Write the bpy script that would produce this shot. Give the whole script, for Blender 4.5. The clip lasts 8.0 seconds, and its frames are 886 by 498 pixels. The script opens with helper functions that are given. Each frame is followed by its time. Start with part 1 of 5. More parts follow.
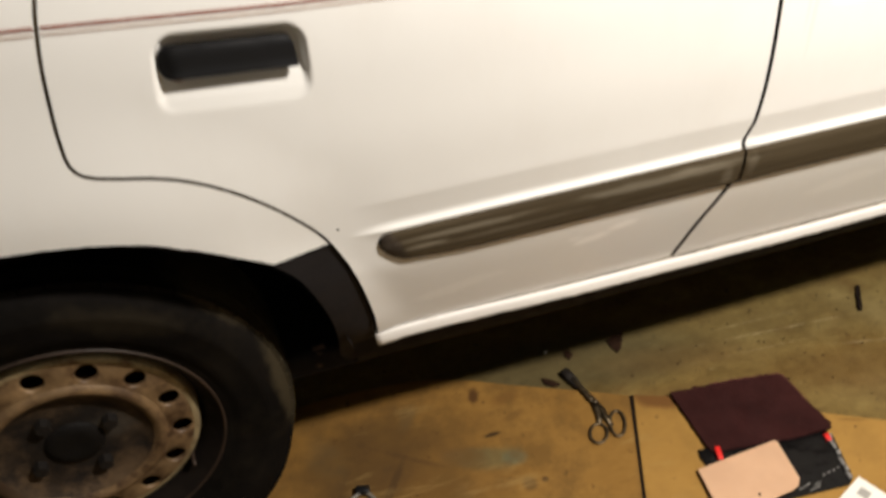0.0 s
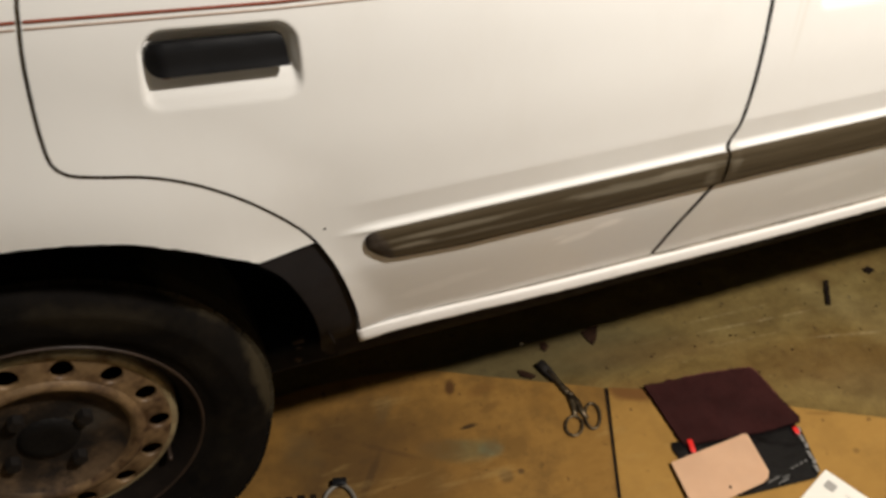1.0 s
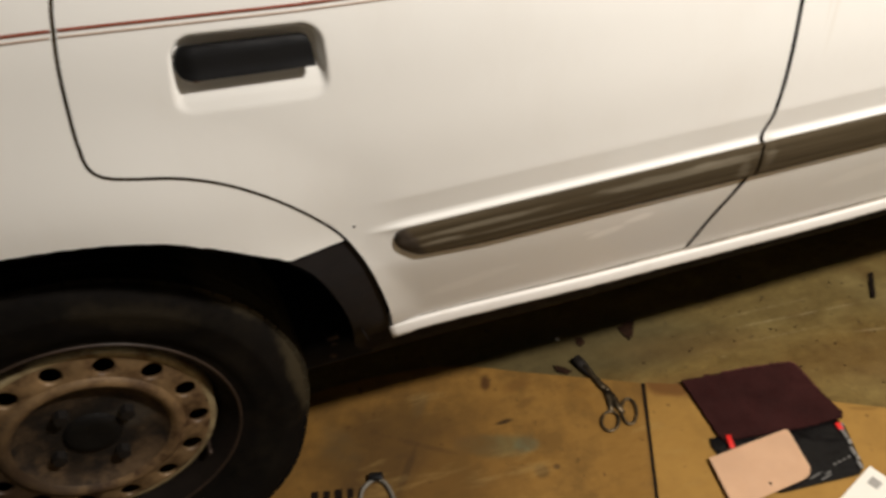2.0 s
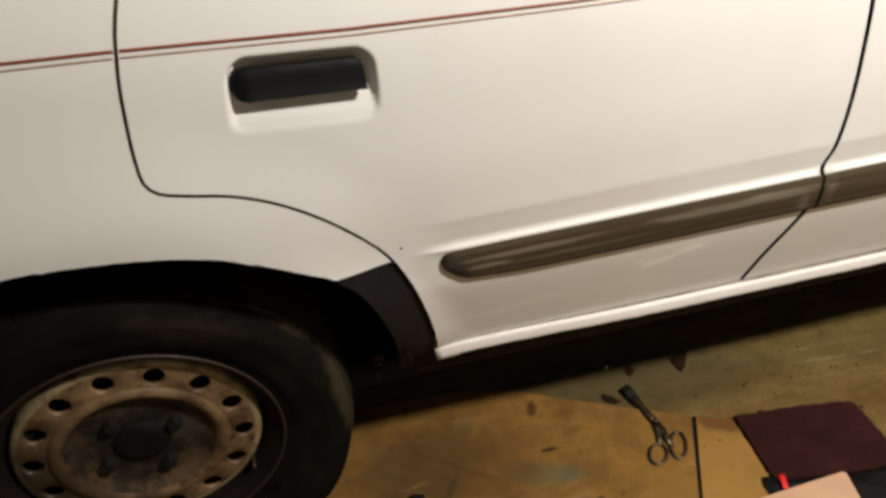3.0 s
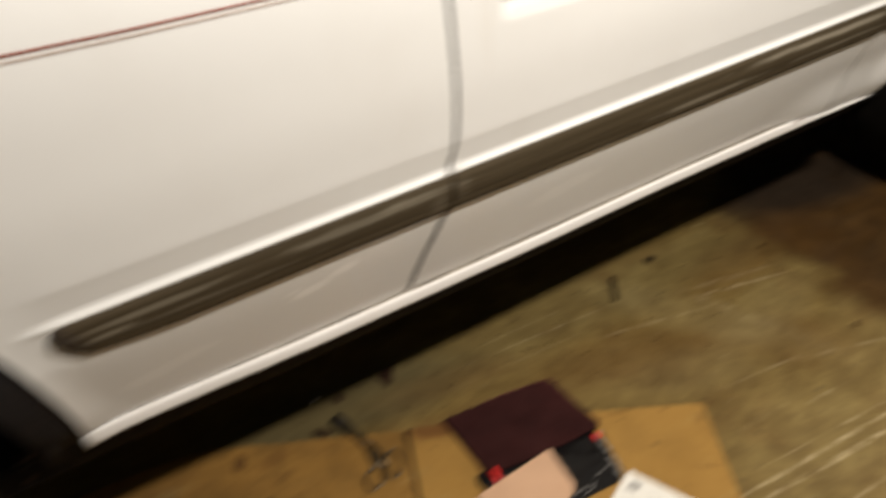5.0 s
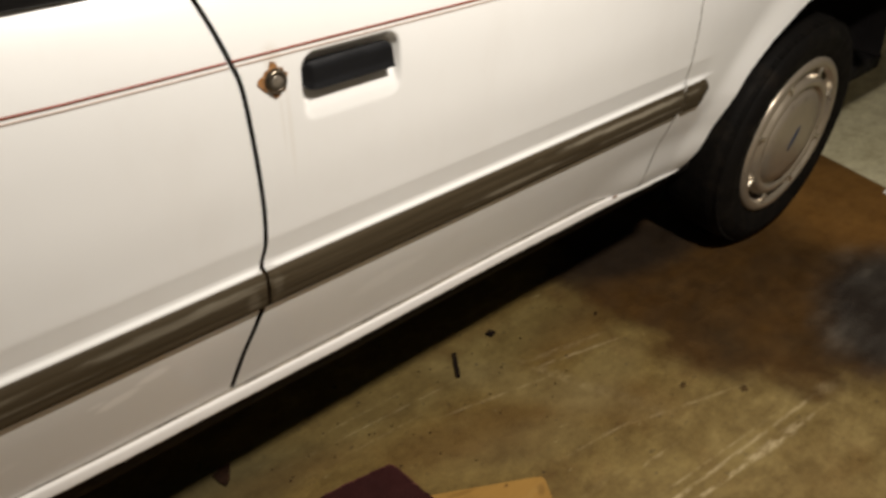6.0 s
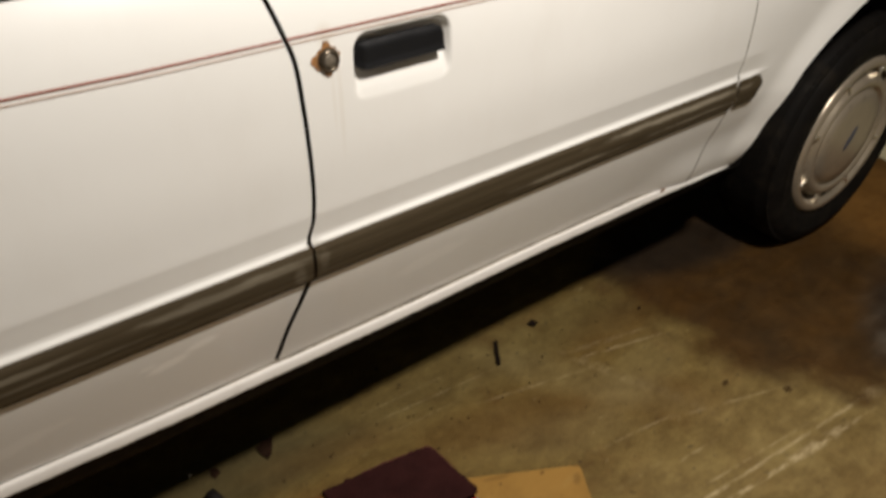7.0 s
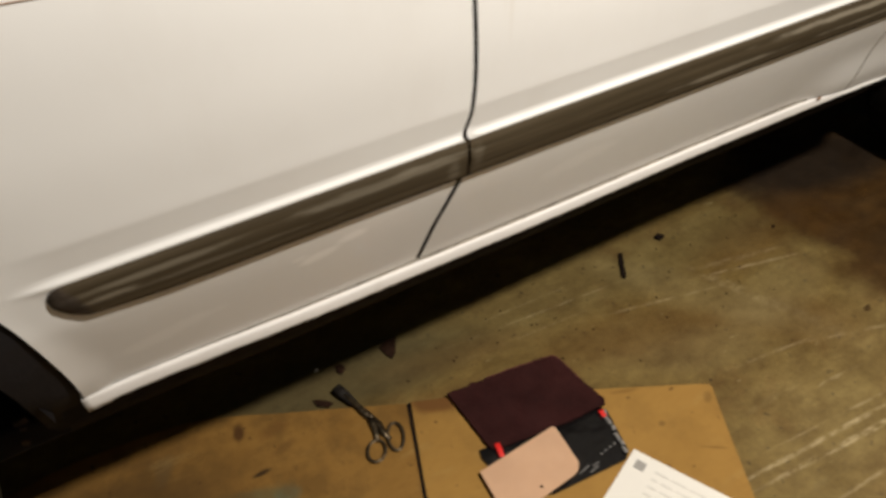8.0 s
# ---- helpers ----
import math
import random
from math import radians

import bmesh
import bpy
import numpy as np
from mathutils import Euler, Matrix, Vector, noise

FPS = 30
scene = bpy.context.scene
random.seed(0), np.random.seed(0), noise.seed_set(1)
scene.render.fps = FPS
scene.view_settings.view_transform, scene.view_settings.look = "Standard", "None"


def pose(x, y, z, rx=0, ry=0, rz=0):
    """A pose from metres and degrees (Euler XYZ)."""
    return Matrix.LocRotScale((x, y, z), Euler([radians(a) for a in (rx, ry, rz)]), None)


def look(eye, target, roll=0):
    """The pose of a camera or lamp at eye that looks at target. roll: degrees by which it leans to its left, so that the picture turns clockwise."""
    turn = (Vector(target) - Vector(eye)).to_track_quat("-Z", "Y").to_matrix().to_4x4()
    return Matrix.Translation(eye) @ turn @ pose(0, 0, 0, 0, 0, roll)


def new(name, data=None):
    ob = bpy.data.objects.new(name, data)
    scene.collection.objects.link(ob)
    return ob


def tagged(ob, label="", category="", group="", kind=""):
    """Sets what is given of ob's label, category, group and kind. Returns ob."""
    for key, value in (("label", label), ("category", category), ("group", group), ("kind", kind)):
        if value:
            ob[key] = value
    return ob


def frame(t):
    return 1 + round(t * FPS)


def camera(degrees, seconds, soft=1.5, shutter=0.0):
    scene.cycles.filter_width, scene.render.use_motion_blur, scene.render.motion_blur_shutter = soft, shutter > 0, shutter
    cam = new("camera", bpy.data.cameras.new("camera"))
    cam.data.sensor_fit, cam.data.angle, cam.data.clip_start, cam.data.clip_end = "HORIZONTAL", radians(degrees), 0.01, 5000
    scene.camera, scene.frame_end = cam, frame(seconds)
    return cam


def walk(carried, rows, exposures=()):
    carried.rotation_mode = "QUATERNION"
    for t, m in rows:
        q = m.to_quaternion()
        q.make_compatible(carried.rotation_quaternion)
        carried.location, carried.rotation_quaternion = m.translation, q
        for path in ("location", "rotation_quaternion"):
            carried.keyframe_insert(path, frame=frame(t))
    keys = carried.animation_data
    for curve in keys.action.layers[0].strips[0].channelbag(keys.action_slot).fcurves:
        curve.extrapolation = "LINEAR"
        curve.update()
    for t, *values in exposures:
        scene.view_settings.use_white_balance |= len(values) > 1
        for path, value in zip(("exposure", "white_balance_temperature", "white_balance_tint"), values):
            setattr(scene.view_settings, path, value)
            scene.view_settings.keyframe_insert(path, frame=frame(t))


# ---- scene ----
cam = camera(57.4, 8.0, soft=3.2, shutter=0.95)
PATH = [
    (0, (0.314, -0.713, 1.172), (0.734, 0.738, -0.139), -2.9),
    (0.2, (0.316, -0.708, 1.193), (0.723, 0.741, -0.124), -2.1),
    (0.3, (0.312, -0.704, 1.193), (0.694, 0.665, -0.069), -1.2),
    (0.4, (0.304, -0.699, 1.193), (0.6927, 0.6540, -0.0833), -0.86),
    (0.5, (0.298, -0.694, 1.192), (0.73, 0.728, -0.147), -0.6),
    (0.6, (0.297, -0.690, 1.191), (0.7179, 0.6514, -0.0869), -0.31),
    (0.8, (0.296, -0.684, 1.190), (0.726, 0.650, -0.093), 0.3),
    (1, (0.296, -0.682, 1.189), (0.788, 0.703, -0.168), 0.2),
    (1.2, (0.306, -0.688, 1.192), (0.793, 0.697, -0.167), -0.4),
    (2.3, (0.313, -0.692, 1.193), (0.66, 0.741, -0.158), -3.8),
    (2.5, (0.316, -0.692, 1.197), (0.638, 0.762, -0.137), -3.9),
    (3, (0.322, -0.69, 1.194), (0.588, 0.79, -0.123), -4.9),
    (3.5, (0.33, -0.692, 1.195), (0.602, 0.81, -0.097), -5.1),
    (3.8, (0.333, -0.69, 1.196), (0.636, 0.793, -0.111), -4.0),
    (4, (0.356, -0.691, 1.192), (0.797, 0.757, -0.116), -2.4),
    (4.2, (0.383, -0.691, 1.195), (0.92, 0.719, -0.119), -1.5),
    (4.3, (0.395, -0.691, 1.193), (0.952, 0.631, -0.053), -0.9),
    (4.5, (0.421, -0.694, 1.184), (1.115, 0.662, -0.111), -0.5),
    (4.8, (0.461, -0.707, 1.169), (1.196, 0.61, -0.144), -1.6),
    (5, (0.479, -0.688, 1.158), (1.291, 0.593, -0.145), -1.0),
    (5.1, (0.511, -0.680, 1.170), (1.3553, 0.5221, -0.0351), 0.38),
    (5.2, (0.533, -0.678, 1.182), (1.474, 0.562, -0.073), 1.5),
    (6.3, (0.55, -0.725, 1.187), (1.676, 0.449, 0.023), 2.9),
    (6.4, (0.545, -0.727, 1.187), (1.636, 0.468, 0.013), 2.8),
    (6.5, (0.54, -0.729, 1.187), (1.621, 0.474, 0.009), 2.7),
    (6.6, (0.539, -0.731, 1.187), (1.545, 0.433, 0.068), 2.7),
    (6.8, (0.538, -0.735, 1.186), (1.520, 0.451, 0.066), 2.8),
    (7, (0.538, -0.737, 1.181), (1.562, 0.509, -0.003), 2.7),
    (7.1, (0.541, -0.738, 1.177), (1.501, 0.430, 0.025), 2.7),
    (7.3, (0.551, -0.741, 1.166), (1.521, 0.48, -0.086), 2.9),
    (7.5, (0.543, -0.746, 1.16), (1.473, 0.477, -0.12), 2.7),
    (7.7, (0.521, -0.729, 1.157), (1.35, 0.518, -0.169), 1.0),
    (7.9, (0.484, -0.682, 1.133), (1.275, 0.572, -0.209), 0.5),
    (8, (0.472, -0.661, 1.13), (1.272, 0.582, -0.218), 0.8),
]
STOPS = [(0, 0.50), (0.3, 0.27), (0.5, 0.26), (1.0, 0.25), (2.5, 0.25), (3.5, 0.16), (5.0, 0.09), (5.3, 0.03), (5.8, -0.16), (6.3, -0.20), (6.5, -0.22), (7.0, -0.25), (7.15, -0.28), (7.5, -0.12), (8.0, 0.06)]
walk(cam, [(t, look(eye, target, roll)) for t, eye, target, roll in PATH], exposures=STOPS)

# ---------------------------------------------------------------- light
LAMP = (1.28, -0.765, 1.92)
world = bpy.data.worlds.new("world")
world.use_nodes = True
world.node_tree.nodes["Background"].inputs["Color"].default_value = (0.9, 0.75, 0.5, 1)
world.node_tree.nodes["Background"].inputs["Strength"].default_value = 0.0
scene.world = world


def lamp(name, at, power, size, colour):
    data = bpy.data.lights.new(name, "AREA")
    data.shape, data.size, data.energy, data.color = "DISK", size, power, colour
    ob = new(name, data)
    ob.matrix_world = look(at, (at[0], at[1] + 0.001, at[2] - 1))
    return ob


lamp("bulb_light", LAMP, 47.6, 0.12, (1.0, 0.935, 0.86))
scene.view_settings.exposure = 0.0

# ---------------------------------------------------------------- materials


def rgba(c):
    return (c[0], c[1], c[2], 1.0)


def nodes_of(name):
    m = bpy.data.materials.new(name)
    m.use_nodes = True
    nt = m.node_tree
    return m, nt, nt.nodes["Principled BSDF"]


def noise_node(nt, scale, detail=4.0, rough=0.55, stretch=(1, 1, 1), shift=(0, 0, 0), space="Object"):
    tc = nt.nodes.new("ShaderNodeTexCoord")
    mp = nt.nodes.new("ShaderNodeMapping")
    mp.inputs["Scale"].default_value = stretch
    mp.inputs["Location"].default_value = shift
    nz = nt.nodes.new("ShaderNodeTexNoise")
    nz.inputs["Scale"].default_value, nz.inputs["Detail"].default_value, nz.inputs["Roughness"].default_value = scale, detail, rough
    nt.links.new(tc.outputs[space], mp.inputs["Vector"])
    nt.links.new(mp.outputs["Vector"], nz.inputs["Vector"])
    return nz.outputs["Fac"]


def ramp(nt, fac, stops):
    r = nt.nodes.new("ShaderNodeValToRGB")
    el = r.color_ramp.elements
    while len(el) < len(stops):
        el.new(0.5)
    for e, (p, c) in zip(el, stops):
        e.position = p
        e.color = rgba(c) if isinstance(c, tuple) else (c, c, c, 1)
    nt.links.new(fac, r.inputs["Fac"])
    return r.outputs["Color"]


def mix(nt, fac, a, b, mode="MIX"):
    m = nt.nodes.new("ShaderNodeMix")
    m.data_type, m.blend_type = "RGBA", mode
    for sock, v in ((m.inputs[0], fac), (m.inputs[6], a), (m.inputs[7], b)):
        if isinstance(v, (int, float)):
            sock.default_value = v
        elif isinstance(v, tuple):
            sock.default_value = rgba(v)
        else:
            nt.links.new(v, sock)
    return m.outputs[2]


def bump(nt, bsdf, height, strength, distance):
    b = nt.nodes.new("ShaderNodeBump")
    b.inputs["Strength"].default_value, b.inputs["Distance"].default_value = strength, distance
    nt.links.new(height, b.inputs["Height"])
    nt.links.new(b.outputs["Normal"], bsdf.inputs["Normal"])


def mat(name, colour, rough=0.5, metal=0.0, vary=0.15, scale=12.0, coat=0.0, bumped=0.0, fine=180.0, dirt=None, dirt_at=(0.55, 0.75), spec=0.5):
    """A surface with variation at two scales, optional dirt patches and fine relief."""
    m, nt, b = nodes_of(name)
    dark = tuple(v * (1 - vary) for v in colour)
    light = tuple(min(1.0, v * (1 + vary * 0.6)) for v in colour)
    base = ramp(nt, noise_node(nt, scale), [(0.3, dark), (0.7, light)])
    grain = noise_node(nt, fine, 2.0)
    base = mix(nt, 0.25, base, ramp(nt, grain, [(0.3, dark), (0.7, light)]))
    if dirt:
        mask = ramp(nt, noise_node(nt, scale * 1.7, 6.0, 0.65, shift=(3, 1, 7)), [(dirt_at[0], 0.0), (dirt_at[1], 1.0)])
        base = mix(nt, mask, base, dirt)
    nt.links.new(base, b.inputs["Base Color"])
    r = ramp(nt, noise_node(nt, scale * 2.3, 5.0, shift=(5, 5, 1)), [(0.3, max(0.02, rough * 0.85)), (0.7, min(1, rough * 1.15))])
    nt.links.new(r, b.inputs["Roughness"])
    b.inputs["Metallic"].default_value = metal
    b.inputs["Specular IOR Level"].default_value = spec
    b.inputs["Coat Weight"].default_value = coat
    b.inputs["Coat Roughness"].default_value = 0.06
    if bumped:
        bump(nt, b, grain, 1.0, bumped)
    return m


BARE_BLACK = mat("bare_black_steel", (0.0108, 0.0090, 0.0090), 0.7, vary=0.3, scale=18, bumped=0.0005, fine=260, spec=0.2)
BLACK = mat("black_underseal", (0.0110, 0.0094, 0.0094), 0.8, vary=0.3, scale=20, bumped=0.0006, fine=300, spec=0.12)
DARK = mat("dark_gap", (0.016, 0.0095, 0.004), 0.9, vary=0.2, spec=0.1)
DUSTY_SEAL = mat("dusty_seal", (0.062, 0.044, 0.021), 0.9, vary=0.4, scale=30, spec=0.1)
FLAP = mat("black_plastic", (0.0065, 0.0065, 0.0072), 0.42, vary=0.2, scale=30, bumped=0.00012, fine=600, spec=0.28)
RUBBER = mat("tyre_rubber", (0.0052, 0.0041, 0.0031), 0.75, vary=0.4, scale=14, bumped=0.0005, fine=150, dirt=(0.016, 0.012, 0.008), dirt_at=(0.50, 0.78), spec=0.14)
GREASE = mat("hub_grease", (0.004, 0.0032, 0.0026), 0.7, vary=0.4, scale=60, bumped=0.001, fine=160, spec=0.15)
RIM_DARK = mat("dark_rim_barrel", (0.0085, 0.0058, 0.0042), 0.75, vary=0.5, scale=25, bumped=0.0005, fine=180, spec=0.12)
RUST_RIM = mat("rusty_rim_flange", (0.032, 0.018, 0.011), 0.6, metal=0.3, vary=0.4, scale=25, bumped=0.0004, fine=200)
CAP = mat("silver_hubcap", (0.42, 0.355, 0.27), 0.32, metal=0.55, vary=0.12, scale=20, dirt=(0.2, 0.16, 0.12), dirt_at=(0.6, 0.85))
CHROME = mat("bright_chrome", (0.8, 0.76, 0.68), 0.26, metal=1.0, vary=0.05)
KEYPLUG = mat("grimy_lock_plug", (0.24, 0.205, 0.16), 0.35, metal=0.6, vary=0.4, scale=120)
LOCK = mat("tarnished_lock", (0.16, 0.13, 0.095), 0.25, metal=0.85, vary=0.3, scale=90)
BLUE = mat("blue_badge", (0.025, 0.04, 0.085), 0.35)
RED_LINE = mat("dark_red_pinstripe", (0.235, 0.060, 0.032), 0.4, vary=0.15, scale=40)
THIN_LINE = mat("thin_brown_pinstripe", (0.38, 0.265, 0.20), 0.4, vary=0.15, scale=40)
GLASS = mat("dark_window_glass", (0.012, 0.013, 0.014), 0.06, vary=0.1, spec=0.6)
RUST = mat("rust_ring", (0.25, 0.115, 0.035), 0.8, vary=0.75, scale=130, bumped=0.0004, fine=500)
PURPLE = mat("maroon_cloth", (0.0285, 0.0084, 0.0074), 0.85, vary=0.4, scale=16, bumped=0.0012, fine=160, spec=0.08)
WALLET = mat("black_vinyl", (0.0045, 0.004, 0.004), 0.22, vary=0.3, scale=30, bumped=0.003, fine=22, spec=0.4)
ZIP = mat("grey_clear_plastic", (0.20, 0.19, 0.175), 0.3, vary=0.5, scale=120)
RED = mat("red_tab", (0.65, 0.02, 0.015), 0.4)
FRAYED = mat("frayed_cloth", (0.085, 0.028, 0.024), 0.9, vary=0.3, scale=90, spec=0.1)
PINK = mat("pink_card", (0.515, 0.312, 0.185), 0.8, vary=0.08, scale=20, bumped=0.0001, fine=500)
PAPER = mat("white_paper", (0.71, 0.675, 0.60), 0.8, vary=0.04, scale=8)
PRINT = mat("grey_print", (0.32, 0.30, 0.27), 0.8)
FAINT = mat("faint_print", (0.62, 0.59, 0.525), 0.8)
SCISSOR = mat("tarnished_scissor_steel", (0.125, 0.092, 0.052), 0.45, metal=0.8, vary=0.4, scale=60, dirt=(0.03, 0.022, 0.015), dirt_at=(0.45, 0.65))
SCISSOR_BLACK = mat("blackened_blade", (0.018, 0.014, 0.011), 0.6, metal=0.3, vary=0.4, scale=60)
DEBRIS = mat("dark_debris", (0.010, 0.006, 0.004), 0.9, vary=0.4, scale=60, spec=0.1)
RUSTY_CHIP = mat("rusty_flake", (0.022, 0.010, 0.005), 0.9, vary=0.5, scale=80, spec=0.1)
FLOOR_SMUDGE = mat("brown_smudge", (0.075, 0.045, 0.016), 0.9, vary=0.4, scale=80, spec=0.1)
EDGE_GRIME = mat("grimy_panel_edge", (0.10, 0.072, 0.042), 0.8, vary=0.5, scale=40, spec=0.15)
SEAM_SHADE = mat("seam_shade", (0.27, 0.235, 0.19), 0.85, vary=0.5, scale=30, spec=0.15)
CABLE = mat("grey_cable", (0.15, 0.135, 0.11), 0.5, vary=0.1)
WALL = mat("garage_wall_paint", (0.57, 0.56, 0.53), 0.8, vary=0.1, scale=2.0, bumped=0.0008, fine=90)
CEIL = mat("ceiling_board", (0.68, 0.67, 0.64), 0.85, vary=0.06, scale=2.0)
WHITE_GLOBE = mat("lamp_fitting", (0.7, 0.68, 0.62), 0.4)


def math_node(nt, op, a, b=None, c=None):
    n = nt.nodes.new("ShaderNodeMath")
    n.operation = op
    for s, v in zip(n.inputs, (a, b, c)):
        if v is None:
            continue
        if isinstance(v, (int, float)):
            s.default_value = v
        else:
            nt.links.new(v, s)
    return n.outputs[0]


def blob(nt, xy, centre, radii, angle, soft, wob=None):
    """1 inside an ellipse on the floor, falling to 0 over soft (in radii)."""
    x, y = xy
    c, s = math.cos(radians(angle)), math.sin(radians(angle))
    dx, dy = math_node(nt, "SUBTRACT", x, centre[0]), math_node(nt, "SUBTRACT", y, centre[1])
    u = math_node(nt, "ADD", math_node(nt, "MULTIPLY", dx, c / radii[0]), math_node(nt, "MULTIPLY", dy, s / radii[0]))
    v = math_node(nt, "ADD", math_node(nt, "MULTIPLY", dx, -s / radii[1]), math_node(nt, "MULTIPLY", dy, c / radii[1]))
    r = math_node(nt, "SQRT", math_node(nt, "ADD", math_node(nt, "MULTIPLY", u, u), math_node(nt, "MULTIPLY", v, v)))
    if wob is not None:
        r = math_node(nt, "ADD", r, wob)
    mr = nt.nodes.new("ShaderNodeMapRange")
    mr.interpolation_type = "SMOOTHSTEP"
    mr.inputs["From Min"].default_value, mr.inputs["From Max"].default_value = 1 - soft / 2, 1 + soft / 2
    mr.inputs["To Min"].default_value, mr.inputs["To Max"].default_value = 1, 0
    nt.links.new(r, mr.inputs["Value"])
    return mr.outputs["Result"]


def moulding_material():
    m, nt, b = nodes_of("worn_moulding_rubber")
    streak = mix(nt, 0.5, noise_node(nt, 30.0, 5.0, 0.6, stretch=(0.12, 1, 3.5)), noise_node(nt, 110.0, 4.0, 0.7, stretch=(0.06, 1, 2.5)))
    base = ramp(nt, streak, [(0.28, (0.036, 0.0260, 0.0135)), (0.50, (0.053, 0.0385, 0.0205)), (0.64, (0.067, 0.0500, 0.0285)), (0.80, (0.110, 0.087, 0.058))])
    tc = nt.nodes.new("ShaderNodeTexCoord")
    sp = nt.nodes.new("ShaderNodeSeparateXYZ")
    nt.links.new(tc.outputs["Object"], sp.inputs["Vector"])
    torn = math_node(nt, "MULTIPLY", math_node(nt, "SUBTRACT", noise_node(nt, 40.0, 4.0, 0.6, stretch=(0.4, 1, 2)), 0.5), 2.2)
    for at, size, f in (((1.66, 0.5600), (0.17, 0.0050), 0.85), ((1.40, 0.5365), (0.10, 0.0040), 0.7), ((1.70, 0.5370), (0.10, 0.0030), 0.6), ((0.80, 0.5580), (0.10, 0.0060), 0.35), ((0.497, 0.5440), (0.026, 0.0045), 0.55), ((0.62, 0.5400), (0.10, 0.0030), 0.3), ((0.56, 0.5560), (0.08, 0.0035), 0.3), ((0.910, 0.5400), (0.008, 0.010), 0.22), ((0.945, 0.5500), (0.006, 0.016), 0.15), ((0.88, 0.5620), (0.05, 0.0035), 0.4)):
        scuff = blob(nt, (sp.outputs["X"], sp.outputs["Z"]), at, size, 0, 1.0, torn)
        base = mix(nt, math_node(nt, "MULTIPLY", scuff, f), base, (0.27, 0.235, 0.175))
    tip = blob(nt, (sp.outputs["X"], sp.outputs["Z"]), (0.4545, 0.5475), (0.016, 0.036), 24, 0.5, math_node(nt, "MULTIPLY", torn, 0.3))
    base = mix(nt, math_node(nt, "MULTIPLY", tip, 0.8), base, ramp(nt, noise_node(nt, 70.0, 4.0, 0.6), [(0.35, (0.014, 0.010, 0.008)), (0.70, (0.060, 0.046, 0.036))]))
    nt.links.new(base, b.inputs["Base Color"])
    nt.links.new(ramp(nt, streak, [(0.3, 0.55), (0.7, 0.75)]), b.inputs["Roughness"])
    b.inputs["Specular IOR Level"].default_value = 0.22
    bump(nt, b, noise_node(nt, 60.0, 3.0, 0.5, stretch=(0.05, 1, 3)), 1.0, 0.0006)
    return m


def paint_material():
    """Old white paint: faint large shifts, dusty streaks, a few rubbed smudges."""
    m, nt, b = nodes_of("white_car_paint")
    broad = noise_node(nt, 3.0)
    base = ramp(nt, broad, [(0.3, (0.708, 0.692, 0.656)), (0.7, (0.744, 0.730, 0.696))])
    dust = ramp(nt, noise_node(nt, 9.0, 6.0, 0.7, stretch=(1, 1, 0.45), shift=(2, 0, 5)), [(0.50, 0.0), (0.78, 0.18)])
    base = mix(nt, dust, base, (0.60, 0.555, 0.495))
    tc = nt.nodes.new("ShaderNodeTexCoord")
    sp = nt.nodes.new("ShaderNodeSeparateXYZ")
    nt.links.new(tc.outputs["Object"], sp.inputs["Vector"])
    wob = math_node(nt, "MULTIPLY", math_node(nt, "SUBTRACT", noise_node(nt, 30.0, 5.0, 0.65, stretch=(0.5, 1, 1.4)), 0.5), 2.4)
    for at, size, f in (((0.735, 0.468), (0.024, 0.0075), 0.8), ((0.775, 0.482), (0.018, 0.006), 0.75), ((0.705, 0.476), (0.012, 0.004), 0.5), ((1.15, 0.455), (0.06, 0.012), 0.3), ((0.54, 0.43), (0.05, 0.010), 0.3)):
        rub = blob(nt, (sp.outputs["X"], sp.outputs["Z"]), at, size, 8, 0.9, wob)
        base = mix(nt, math_node(nt, "MULTIPLY", rub, f), base, (0.90, 0.88, 0.84))
    for at, size, f in (((0.9835, 0.752), (0.0032, 0.050), 0.14), ((0.9745, 0.765), (0.0024, 0.036), 0.12), ((0.9700, 0.838), (0.010, 0.012), 0.25)):
        run = blob(nt, (sp.outputs["X"], sp.outputs["Z"]), at, size, 0, 1.2, math_node(nt, "MULTIPLY", wob, 0.25))
        base = mix(nt, math_node(nt, "MULTIPLY", run, f), base, (0.46, 0.37, 0.25))
    nt.links.new(base, b.inputs["Base Color"])
    nt.links.new(ramp(nt, noise_node(nt, 7.0, 5.0, shift=(5, 5, 1)), [(0.3, 0.32), (0.7, 0.46)]), b.inputs["Roughness"])
    b.inputs["Specular IOR Level"].default_value = 0.40
    b.inputs["Coat Weight"].default_value = 0.27
    nt.links.new(ramp(nt, noise_node(nt, 12.0, 5.0, shift=(8, 1, 1)), [(0.3, 0.05), (0.7, 0.14)]), b.inputs["Coat Roughness"])
    bump(nt, b, noise_node(nt, 16.0, 2.0), 0.25, 0.0006)
    return m


